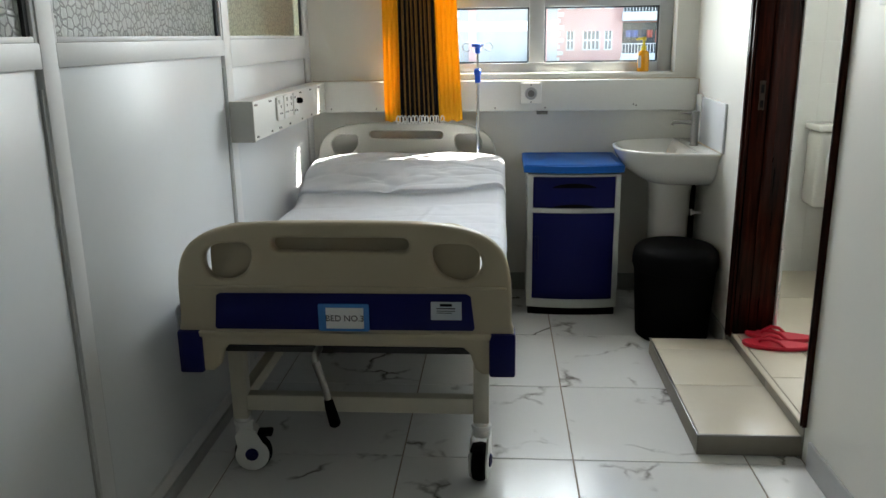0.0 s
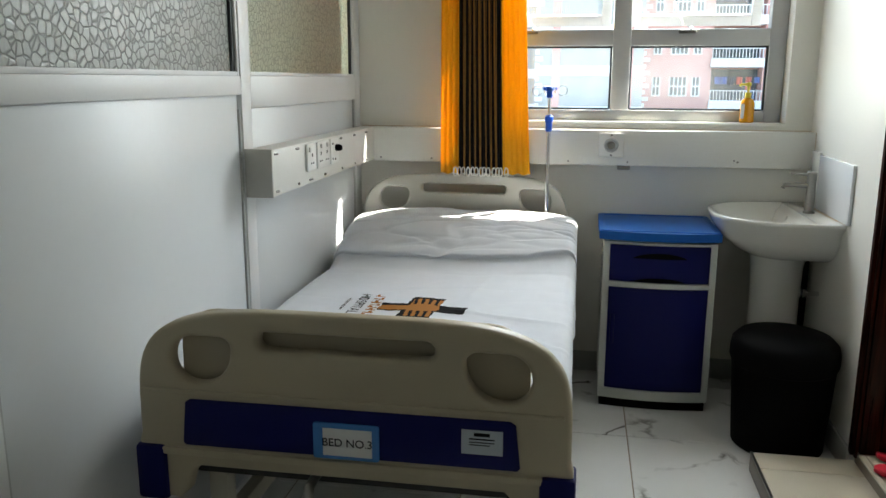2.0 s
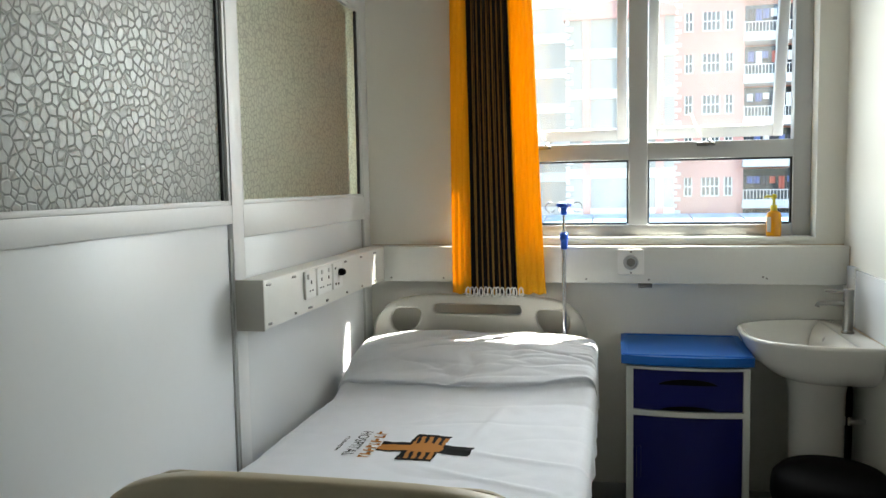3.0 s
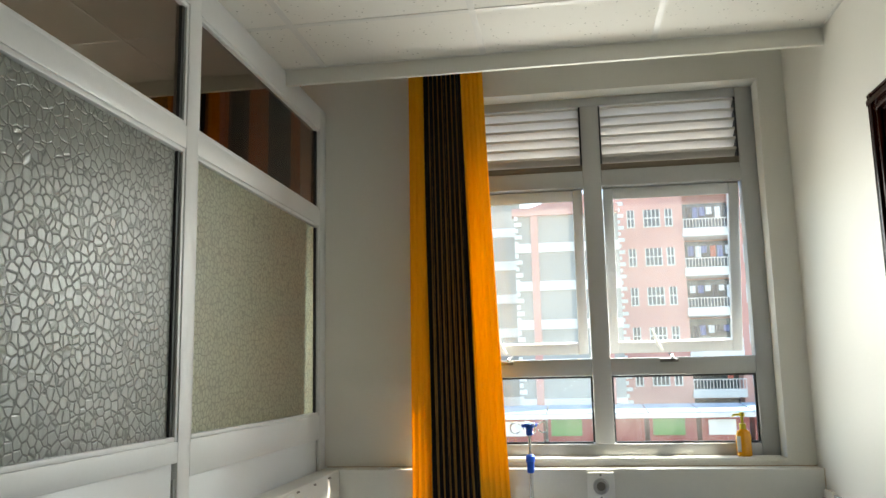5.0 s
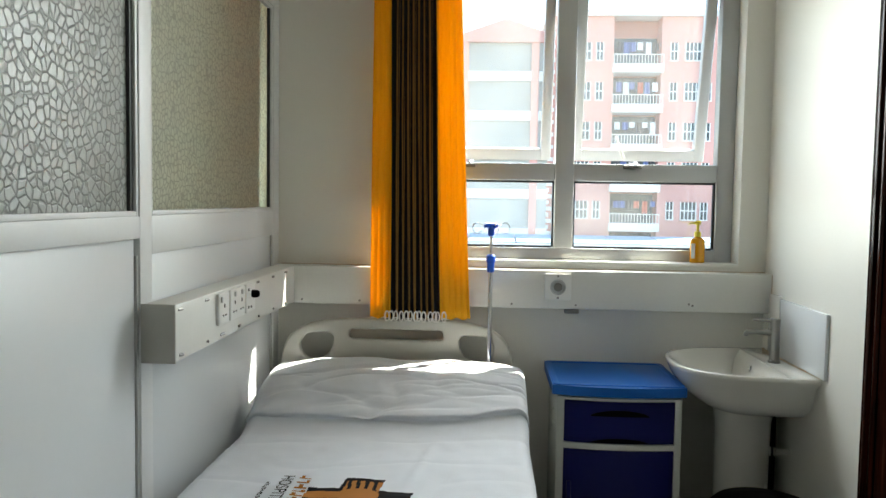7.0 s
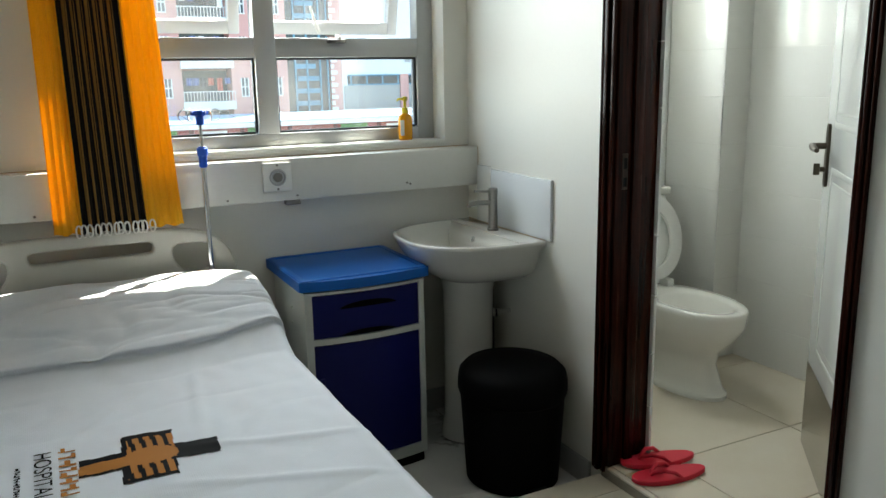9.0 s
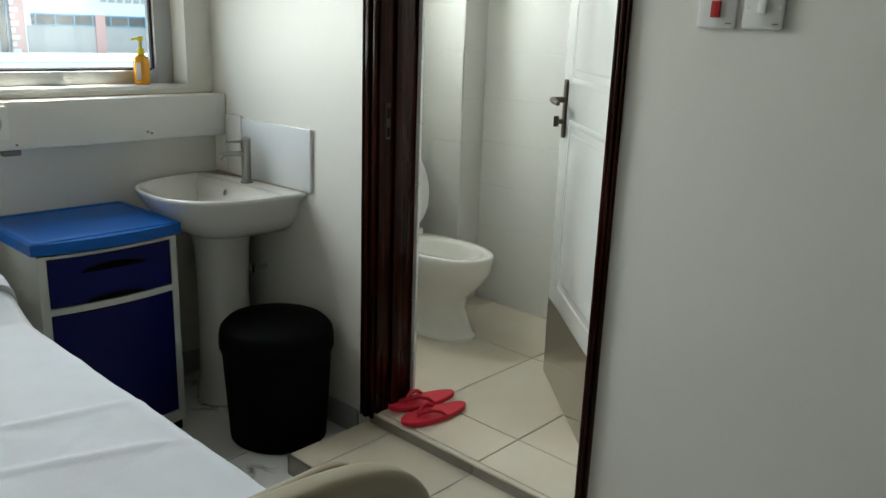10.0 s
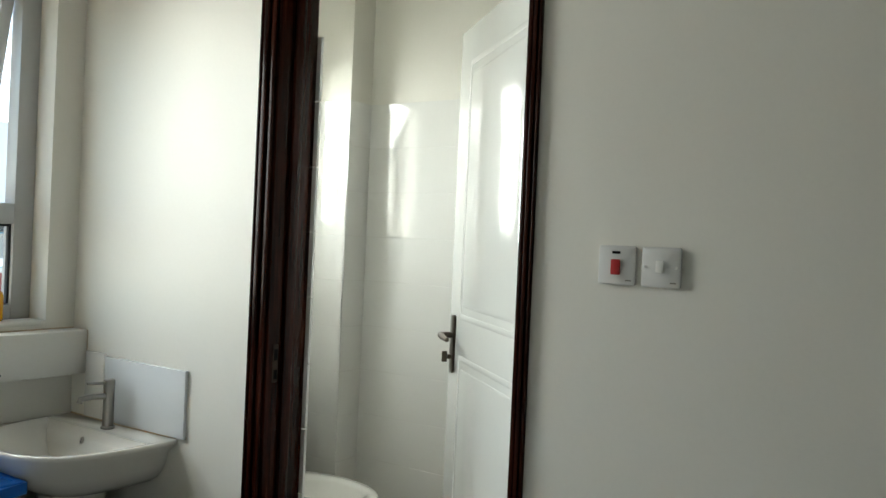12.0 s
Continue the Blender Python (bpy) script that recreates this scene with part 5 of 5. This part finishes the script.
cur = curtain("curtain", "orange curtain with a black striped middle, drawn aside", (-0.637, -0.303), (-0.648, -0.222), 4.345, 0.992, 3.07, CURTAIN, 16.667, 0.014, 2)
ring_mat = paint("white_plastic_ring", (0.78, 0.76, 0.70), 0.3)
rr = random.Random(7)
for k in range(13):
    bm = bmesh.new()
    x, y = -0.568 + 0.0195 * k + rr.uniform(-0.006, 0.006), 4.325 + rr.uniform(-0.012, 0.008)
    tilt = rr.uniform(-0.5, 0.5)
    tube(bm, [(x + 0.009 * math.cos(t) * math.cos(tilt), y + 0.009 * math.cos(t) * math.sin(tilt), 1.003 + 0.021 * math.sin(t)) for t in [2 * math.pi * j / 14 for j in range(15)]], 0.0032, 6)
    part("hem_ring", bm, ring_mat, cur, "white hem ring")
rail = thing("curtain_rail", "white curtain rail above the window recess", "curtain rail", (0, 4.345, 3.07))
part("rail", boxes((-0.95, 0.98, 4.333, 4.357, 3.072, 3.1), bevel=0.002), TEE, rail)
WIDE = striped_curtain("wide_striped_curtain", [(0.0, DARK)] + [(0.03 + 0.115 * k, (0.75, 0.24, 0.010) if k % 2 == 0 else (0.018, 0.011, 0.008)) for k in range(9)], 0.45)
curtain("curtain", "wide orange and brown striped curtain in the next room", (-2.02, -1.14), (-2.02, -1.14), 4.30, 0.9, 3.07, WIDE, 9, 0.018, 5)

# ---- washroom things ----
TXC = 1.825
toilet = thing("toilet", "white ceramic toilet with its lid up", "toilet", (TXC, 4.1, BATH_FLOOR))


def oval(cx, cy, z, hw, front, back, n=32, p=0.9):
    out = []
    for k in range(n):
        t = 2 * math.pi * k / n
        s = math.sin(t)
        out.append((cx + hw * math.copysign(abs(math.cos(t)) ** p, math.cos(t)), cy + (back if s > 0 else front) * s, z))
    return out


F = BATH_FLOOR
bm = bmesh.new()
rows = [(0.0, 3.975, 0.122, 0.266, 0.42), (0.018, 3.975, 0.123, 0.267, 0.42), (0.026, 3.975, 0.112, 0.252, 0.42), (0.06, 3.975, 0.102, 0.236, 0.42), (0.14, 3.975, 0.089, 0.205, 0.42), (0.20, 3.965, 0.098, 0.210, 0.42), (0.27, 3.955, 0.150, 0.275, 0.34), (0.33, 3.945, 0.175, 0.30, 0.30), (0.375, 3.945, 0.180, 0.305, 0.29), (0.395, 3.945, 0.180, 0.305, 0.29), (0.400, 3.945, 0.174, 0.298, 0.284)]
rings = [[bm.verts.new(p) for p in oval(TXC, cy, F + z, hw, fr, bk)] for z, cy, hw, fr, bk in rows]
rings += [[bm.verts.new(p) for p in oval(TXC, 3.915, F + z, hw, fr, bk)] for z, hw, fr, bk in ((0.398, 0.135, 0.225, 0.16), (0.385, 0.125, 0.215, 0.15), (0.31, 0.10, 0.17, 0.12), (0.22, 0.05, 0.09, 0.06))]
skin(bm, rings)
part("bowl", bm, CERAMIC, toilet, "white ceramic bowl and foot", smooth=60)
bm = bmesh.new()
box(bm, TXC - 0.19, TXC + 0.19, 4.29, 4.475, F + 0.40, F + 0.805, bevel=0.025, seg=3)
tank = part("cistern", bm, CERAMIC, toilet, "white ceramic cistern")
bm = bmesh.new()
box(bm, TXC - 0.2, TXC + 0.2, 4.28, 4.482, F + 0.807, F + 0.845, bevel=0.012, seg=3)
part("cistern_lid", bm, CERAMIC, tank)
bm = bmesh.new()
lean = radians(12)
outer = [(x, y) for x, y, _ in oval(0, 0.21, 0, 0.178, 0.20, 0.20)]
hole = [(x, y) for x, y, _ in oval(0, 0.205, 0, 0.108, 0.135, 0.135)]
plate(bm, outer, [], 0.0, 0.016, 0.006)
bmesh.ops.transform(bm, matrix=Matrix.Translation((TXC, 4.155, F + 0.425)) @ Matrix.Rotation(-lean, 4, "X"), verts=bm.verts)
part("lid", bm, WHITE_PLASTIC, toilet, "raised white lid")
bm = bmesh.new()
plate(bm, outer, [hole], -0.024, -0.006, 0.006)
bmesh.ops.transform(bm, matrix=Matrix.Translation((TXC, 4.155, F + 0.425)) @ Matrix.Rotation(-lean, 4, "X"), verts=bm.verts)
part("seat", bm, WHITE_PLASTIC, toilet, "raised white seat ring")
for s in (-1, 1):
    bm = bmesh.new()
    box(bm, TXC + s * 0.08 - 0.02, TXC + s * 0.08 + 0.02, 4.13, 4.19, F + 0.400, F + 0.435, bevel=0.006)
    part("seat_hinge", bm, WHITE_PLASTIC, toilet)


def slipper(m, label):
    """A rubber flip-flop: shaped sole with a forked strap."""
    root = thing("flip_flop", label, "slipper", group="pair of flip-flops at the washroom door")
    bm = bmesh.new()
    n = 36
    out = []
    for k in range(n):
        t = 2 * math.pi * k / n
        c, s = math.cos(t), math.sin(t)
        x = 0.142 * c
        w = 0.047 + 0.008 * c - 0.006 * math.cos(2 * t)
        out.append((x, w * s + 0.004 * math.sin(3 * t)))
    rg = [[bm.verts.new((x * q, y * q, z + 0.004 * (x / 0.13) ** 2)) for x, y in out] for q, z in ((0.97, 0.0), (1.0, 0.003), (1.0, 0.015), (0.97, 0.018))]
    skin(bm, rg)
    part("sole", bm, SLIPPER, root)
    for s in (-1, 1):
        bm = bmesh.new()
        pts = [(0.075, 0.0, 0.016), (0.066, s * 0.006, 0.032), (0.035, s * 0.026, 0.044), (0.0, s * 0.038, 0.036), (-0.028, s * 0.041, 0.014)]
        tube(bm, pts, [0.005, 0.006, 0.008, 0.0075, 0.006], 8)
        part("strap", bm, SLIPPER, root)
    root.matrix_basis = m
    return root


slipper(pose(1.215, 3.418, F + 0.0005, 0, 0, 166), "pink-red rubber flip-flop on the washroom tiles")
slipper(pose(1.172, 3.312, F + 0.0005, 0, 0, 170), "pink-red rubber flip-flop at the raised edge")


# ---- the street outside ----
PINK = paint("salmon_render", (0.68, 0.37, 0.31), 0.85, stain=0.15, big=0.3, small=6)
GREY_RENDER = paint("grey_block_wall", (0.44, 0.43, 0.39), 0.9, stain=0.3, big=0.25, small=5)
WHITE_RENDER = paint("white_render", (0.80, 0.79, 0.76), 0.85, stain=0.15, big=0.3, small=6)
# Near-black glass colour that also paints in unlit openings and balcony recess shade.
DARK_PANE_RECESS = paint("dark_glass_and_recess", (0.04, 0.055, 0.065), 0.12, stain=0.1)
TEAL = paint("blue_window_frame", (0.10, 0.26, 0.36), 0.5)
EARTH = paint("dusty_tarmac", (0.13, 0.115, 0.095), 0.95, stain=0.3, big=0.2, small=3)
ROOF_BLUE = paint("pale_blue_sheet_roof", (0.28, 0.42, 0.55), 0.5, stain=0.2, big=0.5)
GREEN_SIGN = paint("green_shop_board", (0.10, 0.26, 0.06), 0.6, stain=0.2, big=0.8)
RED_SIGN = paint("red_shop_front", (0.32, 0.07, 0.06), 0.6, stain=0.2, big=0.8)
GZ = -5.6
bm = bmesh.new()
bmesh.ops.create_grid(bm, x_segments=1, y_segments=1, size=900)
bmesh.ops.translate(bm, vec=(0, 905, GZ), verts=bm.verts)
solid("ground", bm, EARTH, "dusty street ground below the window", "ground", kind="structure")


def facade_window(root, x, y, z, w, h, bars=2):
    """A near-black block for an unlit opening, a pale barred frame standing in it."""
    wd = part("window", boxes((x - w / 2, x + w / 2, y - 0.02, y + 0.25, z - h / 2, z + h / 2)), DARK_PANE_RECESS, root, "dark window", 0)
    rows = [(x - w / 2 - 0.05, x + w / 2 + 0.05, y - 0.10, y - 0.03, z - h / 2 - 0.08, z - h / 2)]
    for k in range(bars + 2):
        c = x - w / 2 + w * k / (bars + 1)
        rows.append((c - 0.035, c + 0.035, y - 0.06, y - 0.025, z - h / 2, z + h / 2))
    rows.append((x - w / 2, x + w / 2, y - 0.055, y - 0.027, z - 0.04, z + 0.04))
    part("window_bars", boxes(*rows), WHITE_RENDER, wd, "", 0)


flats = thing("apartment_building", "salmon apartment block with balconies across the street", "building", (12, 60, GZ))
FYY = 60.0
part("wall", boxes((4.0, 8.7, FYY, 70, GZ, 14.9), (12.1, 16.2, FYY, 70, GZ, 14.9), (8.7, 12.1, FYY + 1.6, 70, GZ, 14.9), (19.55, 20.4, FYY, 70, GZ, 14.9), (16.2, 19.55, FYY + 0.8, 70, GZ, 14.9)), PINK, flats, "", 0)
part("roof", boxes((3.8, 20.6, FYY - 0.3, 70.3, 14.9, 15.3)), WHITE_RENDER, flats, "", 0)
rl = random.Random(11)
CLOTHES = [paint("laundry_white", (0.7, 0.7, 0.72), 0.9), paint("laundry_blue", (0.12, 0.16, 0.35), 0.9), paint("laundry_red", (0.5, 0.12, 0.08), 0.9), paint("laundry_dark", (0.06, 0.06, 0.07), 0.9)]
for k in range(6):
    z = 12.42 - 2.86 * k
    if z - 0.7 < GZ + 1:
        break
    for x, w in ((5.0, 0.5), (6.5, 1.15), (7.7, 0.5), (13.0, 0.5), (14.35, 1.1), (15.45, 0.5)):
        facade_window(flats, x, FYY, z, w, 1.25, 1 if w < 1 else 3)
    bal = part("balcony", boxes((8.6, 12.2, FYY - 0.5, FYY + 1.7, z - 1.55, z - 1.25), (8.6, 12.2, FYY - 0.5, FYY - 0.35, z - 1.25, z - 0.95)), WHITE_RENDER, flats, "white balcony slab", 0)
    part("back_wall", boxes((8.72, 12.08, FYY + 1.55, FYY + 1.62, z - 1.25, z + 1.2)), DARK_PANE_RECESS, bal, "dark sheet for the shade in the balcony recess", 0)
    rows = [(8.6, 12.2, FYY - 0.46, FYY - 0.40, z - 0.32, z - 0.26)]
    rows += [(8.65 + 0.22 * j, 8.69 + 0.22 * j, FYY - 0.45, FYY - 0.41, z - 0.95, z - 0.32) for j in range(17)]
    part("railing", boxes(*rows), WHITE_RENDER, bal, "", 0)
    for j in range(6):
        x = 8.9 + 0.52 * j + rl.uniform(-0.1, 0.1)
        h = rl.uniform(0.4, 0.9)
        bm = bmesh.new()
        v = [[bm.verts.new((x + 0.4 * a / 6, FYY + 0.1 + 0.05 * math.sin(a * 1.7 + j), z + 0.65 - h * b / 3)) for a in range(7)] for b in range(4)]
        skin(bm, v, caps=False, closed=False)
        part("laundry", bm, CLOTHES[rl.randrange(4)], bal, "hung laundry", 60)
stair = part("stair_tower", boxes((16.25, 19.5, FYY + 0.3, FYY + 0.8, GZ, 14.2)), DARK_PANE_RECESS, flats, "glazed stair tower", 0)
rows = []
for k in range(22):
    z = -5 + 0.9 * k
    rows.append((16.9 + 0.15 * math.sin(k * 2.1), 18.6 + 0.2 * math.sin(k * 1.3), FYY + 0.22, FYY + 0.29, z, z + 0.35))
part("stair_frame", boxes(*rows, *[(x, x + 0.12, FYY + 0.18, FYY + 0.3, GZ, 14) for x in (16.8, 17.7, 18.7, 19.3)]), TEAL, stair, "", 0)
rows = [(19.5, 20.0 if k % 2 else 19.75, FYY - 0.06, FYY, -5 + 0.45 * k, -4.72 + 0.45 * k) for k in range(42)]
part("quoins", boxes(*rows), WHITE_RENDER, flats, "white quoins", 0)
rows = [(4.0, 4.5 if k % 2 else 4.25, FYY - 0.06, FYY, -5 + 0.45 * k, -4.72 + 0.45 * k) for k in range(43)]
part("quoins", boxes(*rows), WHITE_RENDER, flats, "white quoins", 0)

grey = thing("grey_building", "grey block building with white floor bands across the street", "building", (-5, 57, GZ))
part("wall", boxes((-3.3, 3.85, 57, 68, GZ, 12.5), (-34, -3.3, 64, 75, GZ, 15.2)), GREY_RENDER, grey, "", 0)
for k in range(6):
    z = 10.1 - 2.7 * k
    part("floor_band", boxes((-3.35, 3.9, 56.85, 57, z - 0.33, z + 0.33)), WHITE_RENDER, grey, "white floor band", 0)
for k in range(7):
    z = 15.15 - 2.66 * k
    part("floor_band", boxes((-34, -3.4, 63.85, 64, z - 0.36, z + 0.36)), WHITE_RENDER, grey, "white floor band", 0)
for x in (-1.95, 2.9):
    part("column", boxes((x - 0.26, x + 0.26, 56.8, 57, GZ, 12.5)), PINK, grey, "salmon column", 0)
for x in (-7.5, -13.5, -19.5):
    part("column", boxes((x - 0.3, x + 0.3, 63.8, 64, GZ, 15.3)), PINK, grey, "salmon column", 0)
rows = [(-3.35, -2.85 if k % 2 else -3.1, 56.78, 57, -5 + 0.45 * k, -4.7 + 0.45 * k) for k in range(39)]
part("quoins", boxes(*rows), WHITE_RENDER, grey, "white quoins", 0)
bm = bmesh.new()
ring = [[bm.verts.new(p) for p in ((-3.5, y, 12.4), (3.9, y, 12.4), (3.9, y, 12.95), (0.9, y, 14.0), (-2.2, y, 12.95), (-3.5, y, 12.95))] for y in (56.7, 57.6)]
skin(bm, ring)
part("parapet", bm, PINK, grey, "salmon gabled parapet", 0)

shop = thing("commercial_building", "low white and grey building with a blue-framed window strip", "building", (30, 60, GZ))
part("wall", boxes((20.4, 48, 60, 72, GZ, 9)), WHITE_RENDER, shop, "", 0)
part("grey_panel", boxes((20.5, 25.1, 59.93, 60, -0.85, 0.9)), GREY_RENDER, shop, "", 0)
part("grey_panel", boxes((25.8, 40, 59.93, 60, -0.85, 0.9)), GREY_RENDER, shop, "", 0)
part("column", boxes((25.1, 25.8, 59.8, 60, GZ, 1.7)), PINK, shop, "", 0)
part("window_strip", boxes((20.8, 44, 59.94, 60, 0.95, 1.65)), DARK_PANE_RECESS, shop, "", 0)
part("strip_frame", boxes((20.8, 44, 59.86, 59.93, 0.9, 1.0), (20.8, 44, 59.86, 59.93, 1.6, 1.7), *[(21 + 1.3 * k, 21.1 + 1.3 * k, 59.87, 59.94, 1.0, 1.6) for k in range(17)]), TEAL, shop, "", 0)
part("sign_shapes", boxes(*[(25.6 + 0.62 * k, 26.02 + 0.62 * k, 59.9, 60, 2.6, 3.0 + (0.25 if k % 3 == 0 else 0)) for k in range(8)]), GREY_RENDER, shop, "grey sign marks", 0)

stalls = thing("market_stalls", "row of street stalls under pale blue sheet roofs", "stall", (4, 50, GZ), kind="stuff")
bm = bmesh.new()
for k in range(16):
    x0 = -20 + 3.1 * k
    vs = [bm.verts.new(p) for p in ((x0, 52, -1.1), (x0 + 3.0, 52, -1.1), (x0 + 3.0, 56.4, -0.78), (x0, 56.4, -0.78))]
    f = bm.faces.new(vs)
    e = bmesh.ops.extrude_face_region(bm, geom=[f])["geom"]
    bmesh.ops.translate(bm, vec=(0, 0, -0.06), verts=[g for g in e if isinstance(g, bmesh.types.BMVert)])
part("sheet_roof", bm, ROOF_BLUE, stalls, "pale blue sheet roof", 0)
part("fascia", boxes((-20, 29.5, 51.95, 52.05, -1.45, -1.17)), WHITE_RENDER, stalls, "white fascia board", 0)
part("stall_front", boxes(*[(-20 + 3.1 * k, -17.2 + 3.1 * k, 52.4, 56, GZ, -1.3) for k in range(16)]), RED_SIGN, stalls, "", 0)
part("shop_board", boxes(*[(-19.8 + 3.1 * k, -17.9 + 3.1 * k, 52.3, 52.39, -2.5, -1.5) for k in range(0, 16, 2)]), GREEN_SIGN, stalls, "", 0)
part("pale_board", boxes(*[(-19.6 + 3.1 * k, -18.0 + 3.1 * k, 52.3, 52.39, -2.5, -1.6) for k in range(1, 16, 4)]), WHITE_RENDER, stalls, "", 0)

# ---- tiles, the pieces of floors and walls ----
floor_ob, bath_ob = bpy.data.objects["floor"], bpy.data.objects["floor_washroom"]
tile_meshes = {}


def tile(parent, name, material, x0, x1, y0, y1, z0, z1, bevel=0.0015):
    key = (material.name, round(x1 - x0, 3), round(y1 - y0, 3), round(z1 - z0, 3))
    if key not in tile_meshes:
        bm = bmesh.new()
        w, d, h = (x1 - x0) / 2, (y1 - y0) / 2, (z1 - z0) / 2
        box(bm, -w, w, -d, d, -h, h, bevel=bevel, seg=1)
        tile_meshes[key] = mesh_of(name, bm, material)
    ob = new(name, tile_meshes[key])
    ob.parent = parent
    ob.location = ((x0 + x1) / 2, (y0 + y1) / 2, (z0 + z1) / 2)
    return ob


J = 0.0022
xj, yj = [-0.962 - 0.6, -0.962, -0.362, 0.238, 0.838], [2.535 + 0.602 * k for k in range(-7, 5)]
for a, b in zip([-3.15] + xj, xj + [XR]):
    for c, d in zip([YS] + yj[1:], yj[1:] + [YB]):
        x0, x1, y0, y1 = max(a, -3.15) + J, min(b, XR) - J, max(c, YS) + J, min(d, YB) - J
        if x1 - x0 > 0.02 and y1 - y0 > 0.02:
            tile(floor_ob, "floor_tile", MARBLE, x0, x1, y0, y1, -0.012, 0.0)
bxj, byj = [XR + 0.02, 1.262, 1.875, BATH_X + 0.01], [1.75, 1.79, 2.392, 2.995, 3.40, 4.0, YB]
for a, b in zip(bxj, bxj[1:]):
    for c, d in zip(byj, byj[1:]):
        if d - c > 0.06:
            tile(bath_ob, "floor_tile", BEIGE, a + J, b - J, c + J, d - J, BATH_FLOOR - 0.012, BATH_FLOOR)
tile(bath_ob, "floor_tile", BEIGE, XR - 0.003, XR + 0.02 - J, DOOR0 + 0.032, DOOR1 - 0.032, BATH_FLOOR - 0.008, BATH_FLOOR)
# glazed wall tiles of the washroom up to 2.245 m
TZ = [BATH_FLOOR, 0.32, 0.52, 0.735, 0.95, 1.165, 1.385, 1.60, 1.815, 2.03, 2.245]
side, col, back = bpy.data.objects["wall_washroom_side"], bpy.data.objects["wall_washroom_column"], bpy.data.objects["wall_back"]
for z0, z1 in zip(TZ, TZ[1:]):
    for y0, y1 in zip([1.75, 2.40, 3.0, 3.60], [2.40, 3.0, 3.60, 4.126]):
        tile(side, "wall_tile", WALL_TILE, BATH_X, BATH_X + 0.0095, y0 + 0.0006, y1 - 0.0006, z0 + 0.0006, z1 - 0.0006, 0.0008)
    tile(col, "wall_tile", WALL_TILE, 2.1605, 2.1695, 4.117, YB - 0.012, z0 + 0.0006, z1 - 0.0006, 0.0008)
    tile(col, "wall_tile", WALL_TILE, 2.1605, BATH_X - 0.0005, 4.1165, 4.1255, z0 + 0.0006, z1 - 0.0006, 0.0008)
    if z1 <= BZ0 + 0.01:
        for x0, x1 in ((XR + WALL_T + 0.001, 1.68), (1.68, 2.16)):
            tile(back, "wall_tile", WALL_TILE, x0 + 0.001, x1 - 0.001, YB - 0.0095, YB - 0.0005, z0 + 0.0006, z1 - 0.0006, 0.0008)
    else:
        for x0, x1 in ((XR + WALL_T + 0.001, BX0), (BX1, 2.16)):
            tile(back, "wall_tile", WALL_TILE, x0 + 0.001, x1 - 0.001, YB - 0.0095, YB - 0.0005, z0 + 0.0006, z1 - 0.0006, 0.0008)
grout = TZ[0] + 0.001, TZ[-1] - 0.001
for name, row in (("tile_grout", (BATH_X + 0.0012, BATH_X + 0.0098, 1.752, 4.116, *grout)), ("tile_grout", (2.1615, 2.1697, 4.1265, YB - 0.013, *grout)), ("tile_grout", (2.1615, BATH_X - 0.001, 4.1176, 4.1257, *grout)),
                  ("tile_grout", (XR + WALL_T + 0.003, 2.158, YB - 0.0084, YB - 0.0002, TZ[0] + 0.001, BZ0 - 0.01))):
    solid(name, boxes(row), TILE_GROUT, "white grout between the glazed washroom tiles", "grout", kind="structure", smooth=0)
# tile ends that show past the door jamb
inner_wall = bpy.data.objects["wall_right"]
for z0, z1 in zip(TZ, TZ[1:]):
    tile(inner_wall, "wall_tile", WALL_TILE, XR + WALL_T + 0.0035, XR + WALL_T + 0.0145, DOOR1 - 0.044, DOOR1 + 0.5, z0 + 0.002, z1 - 0.002, 0.0008)
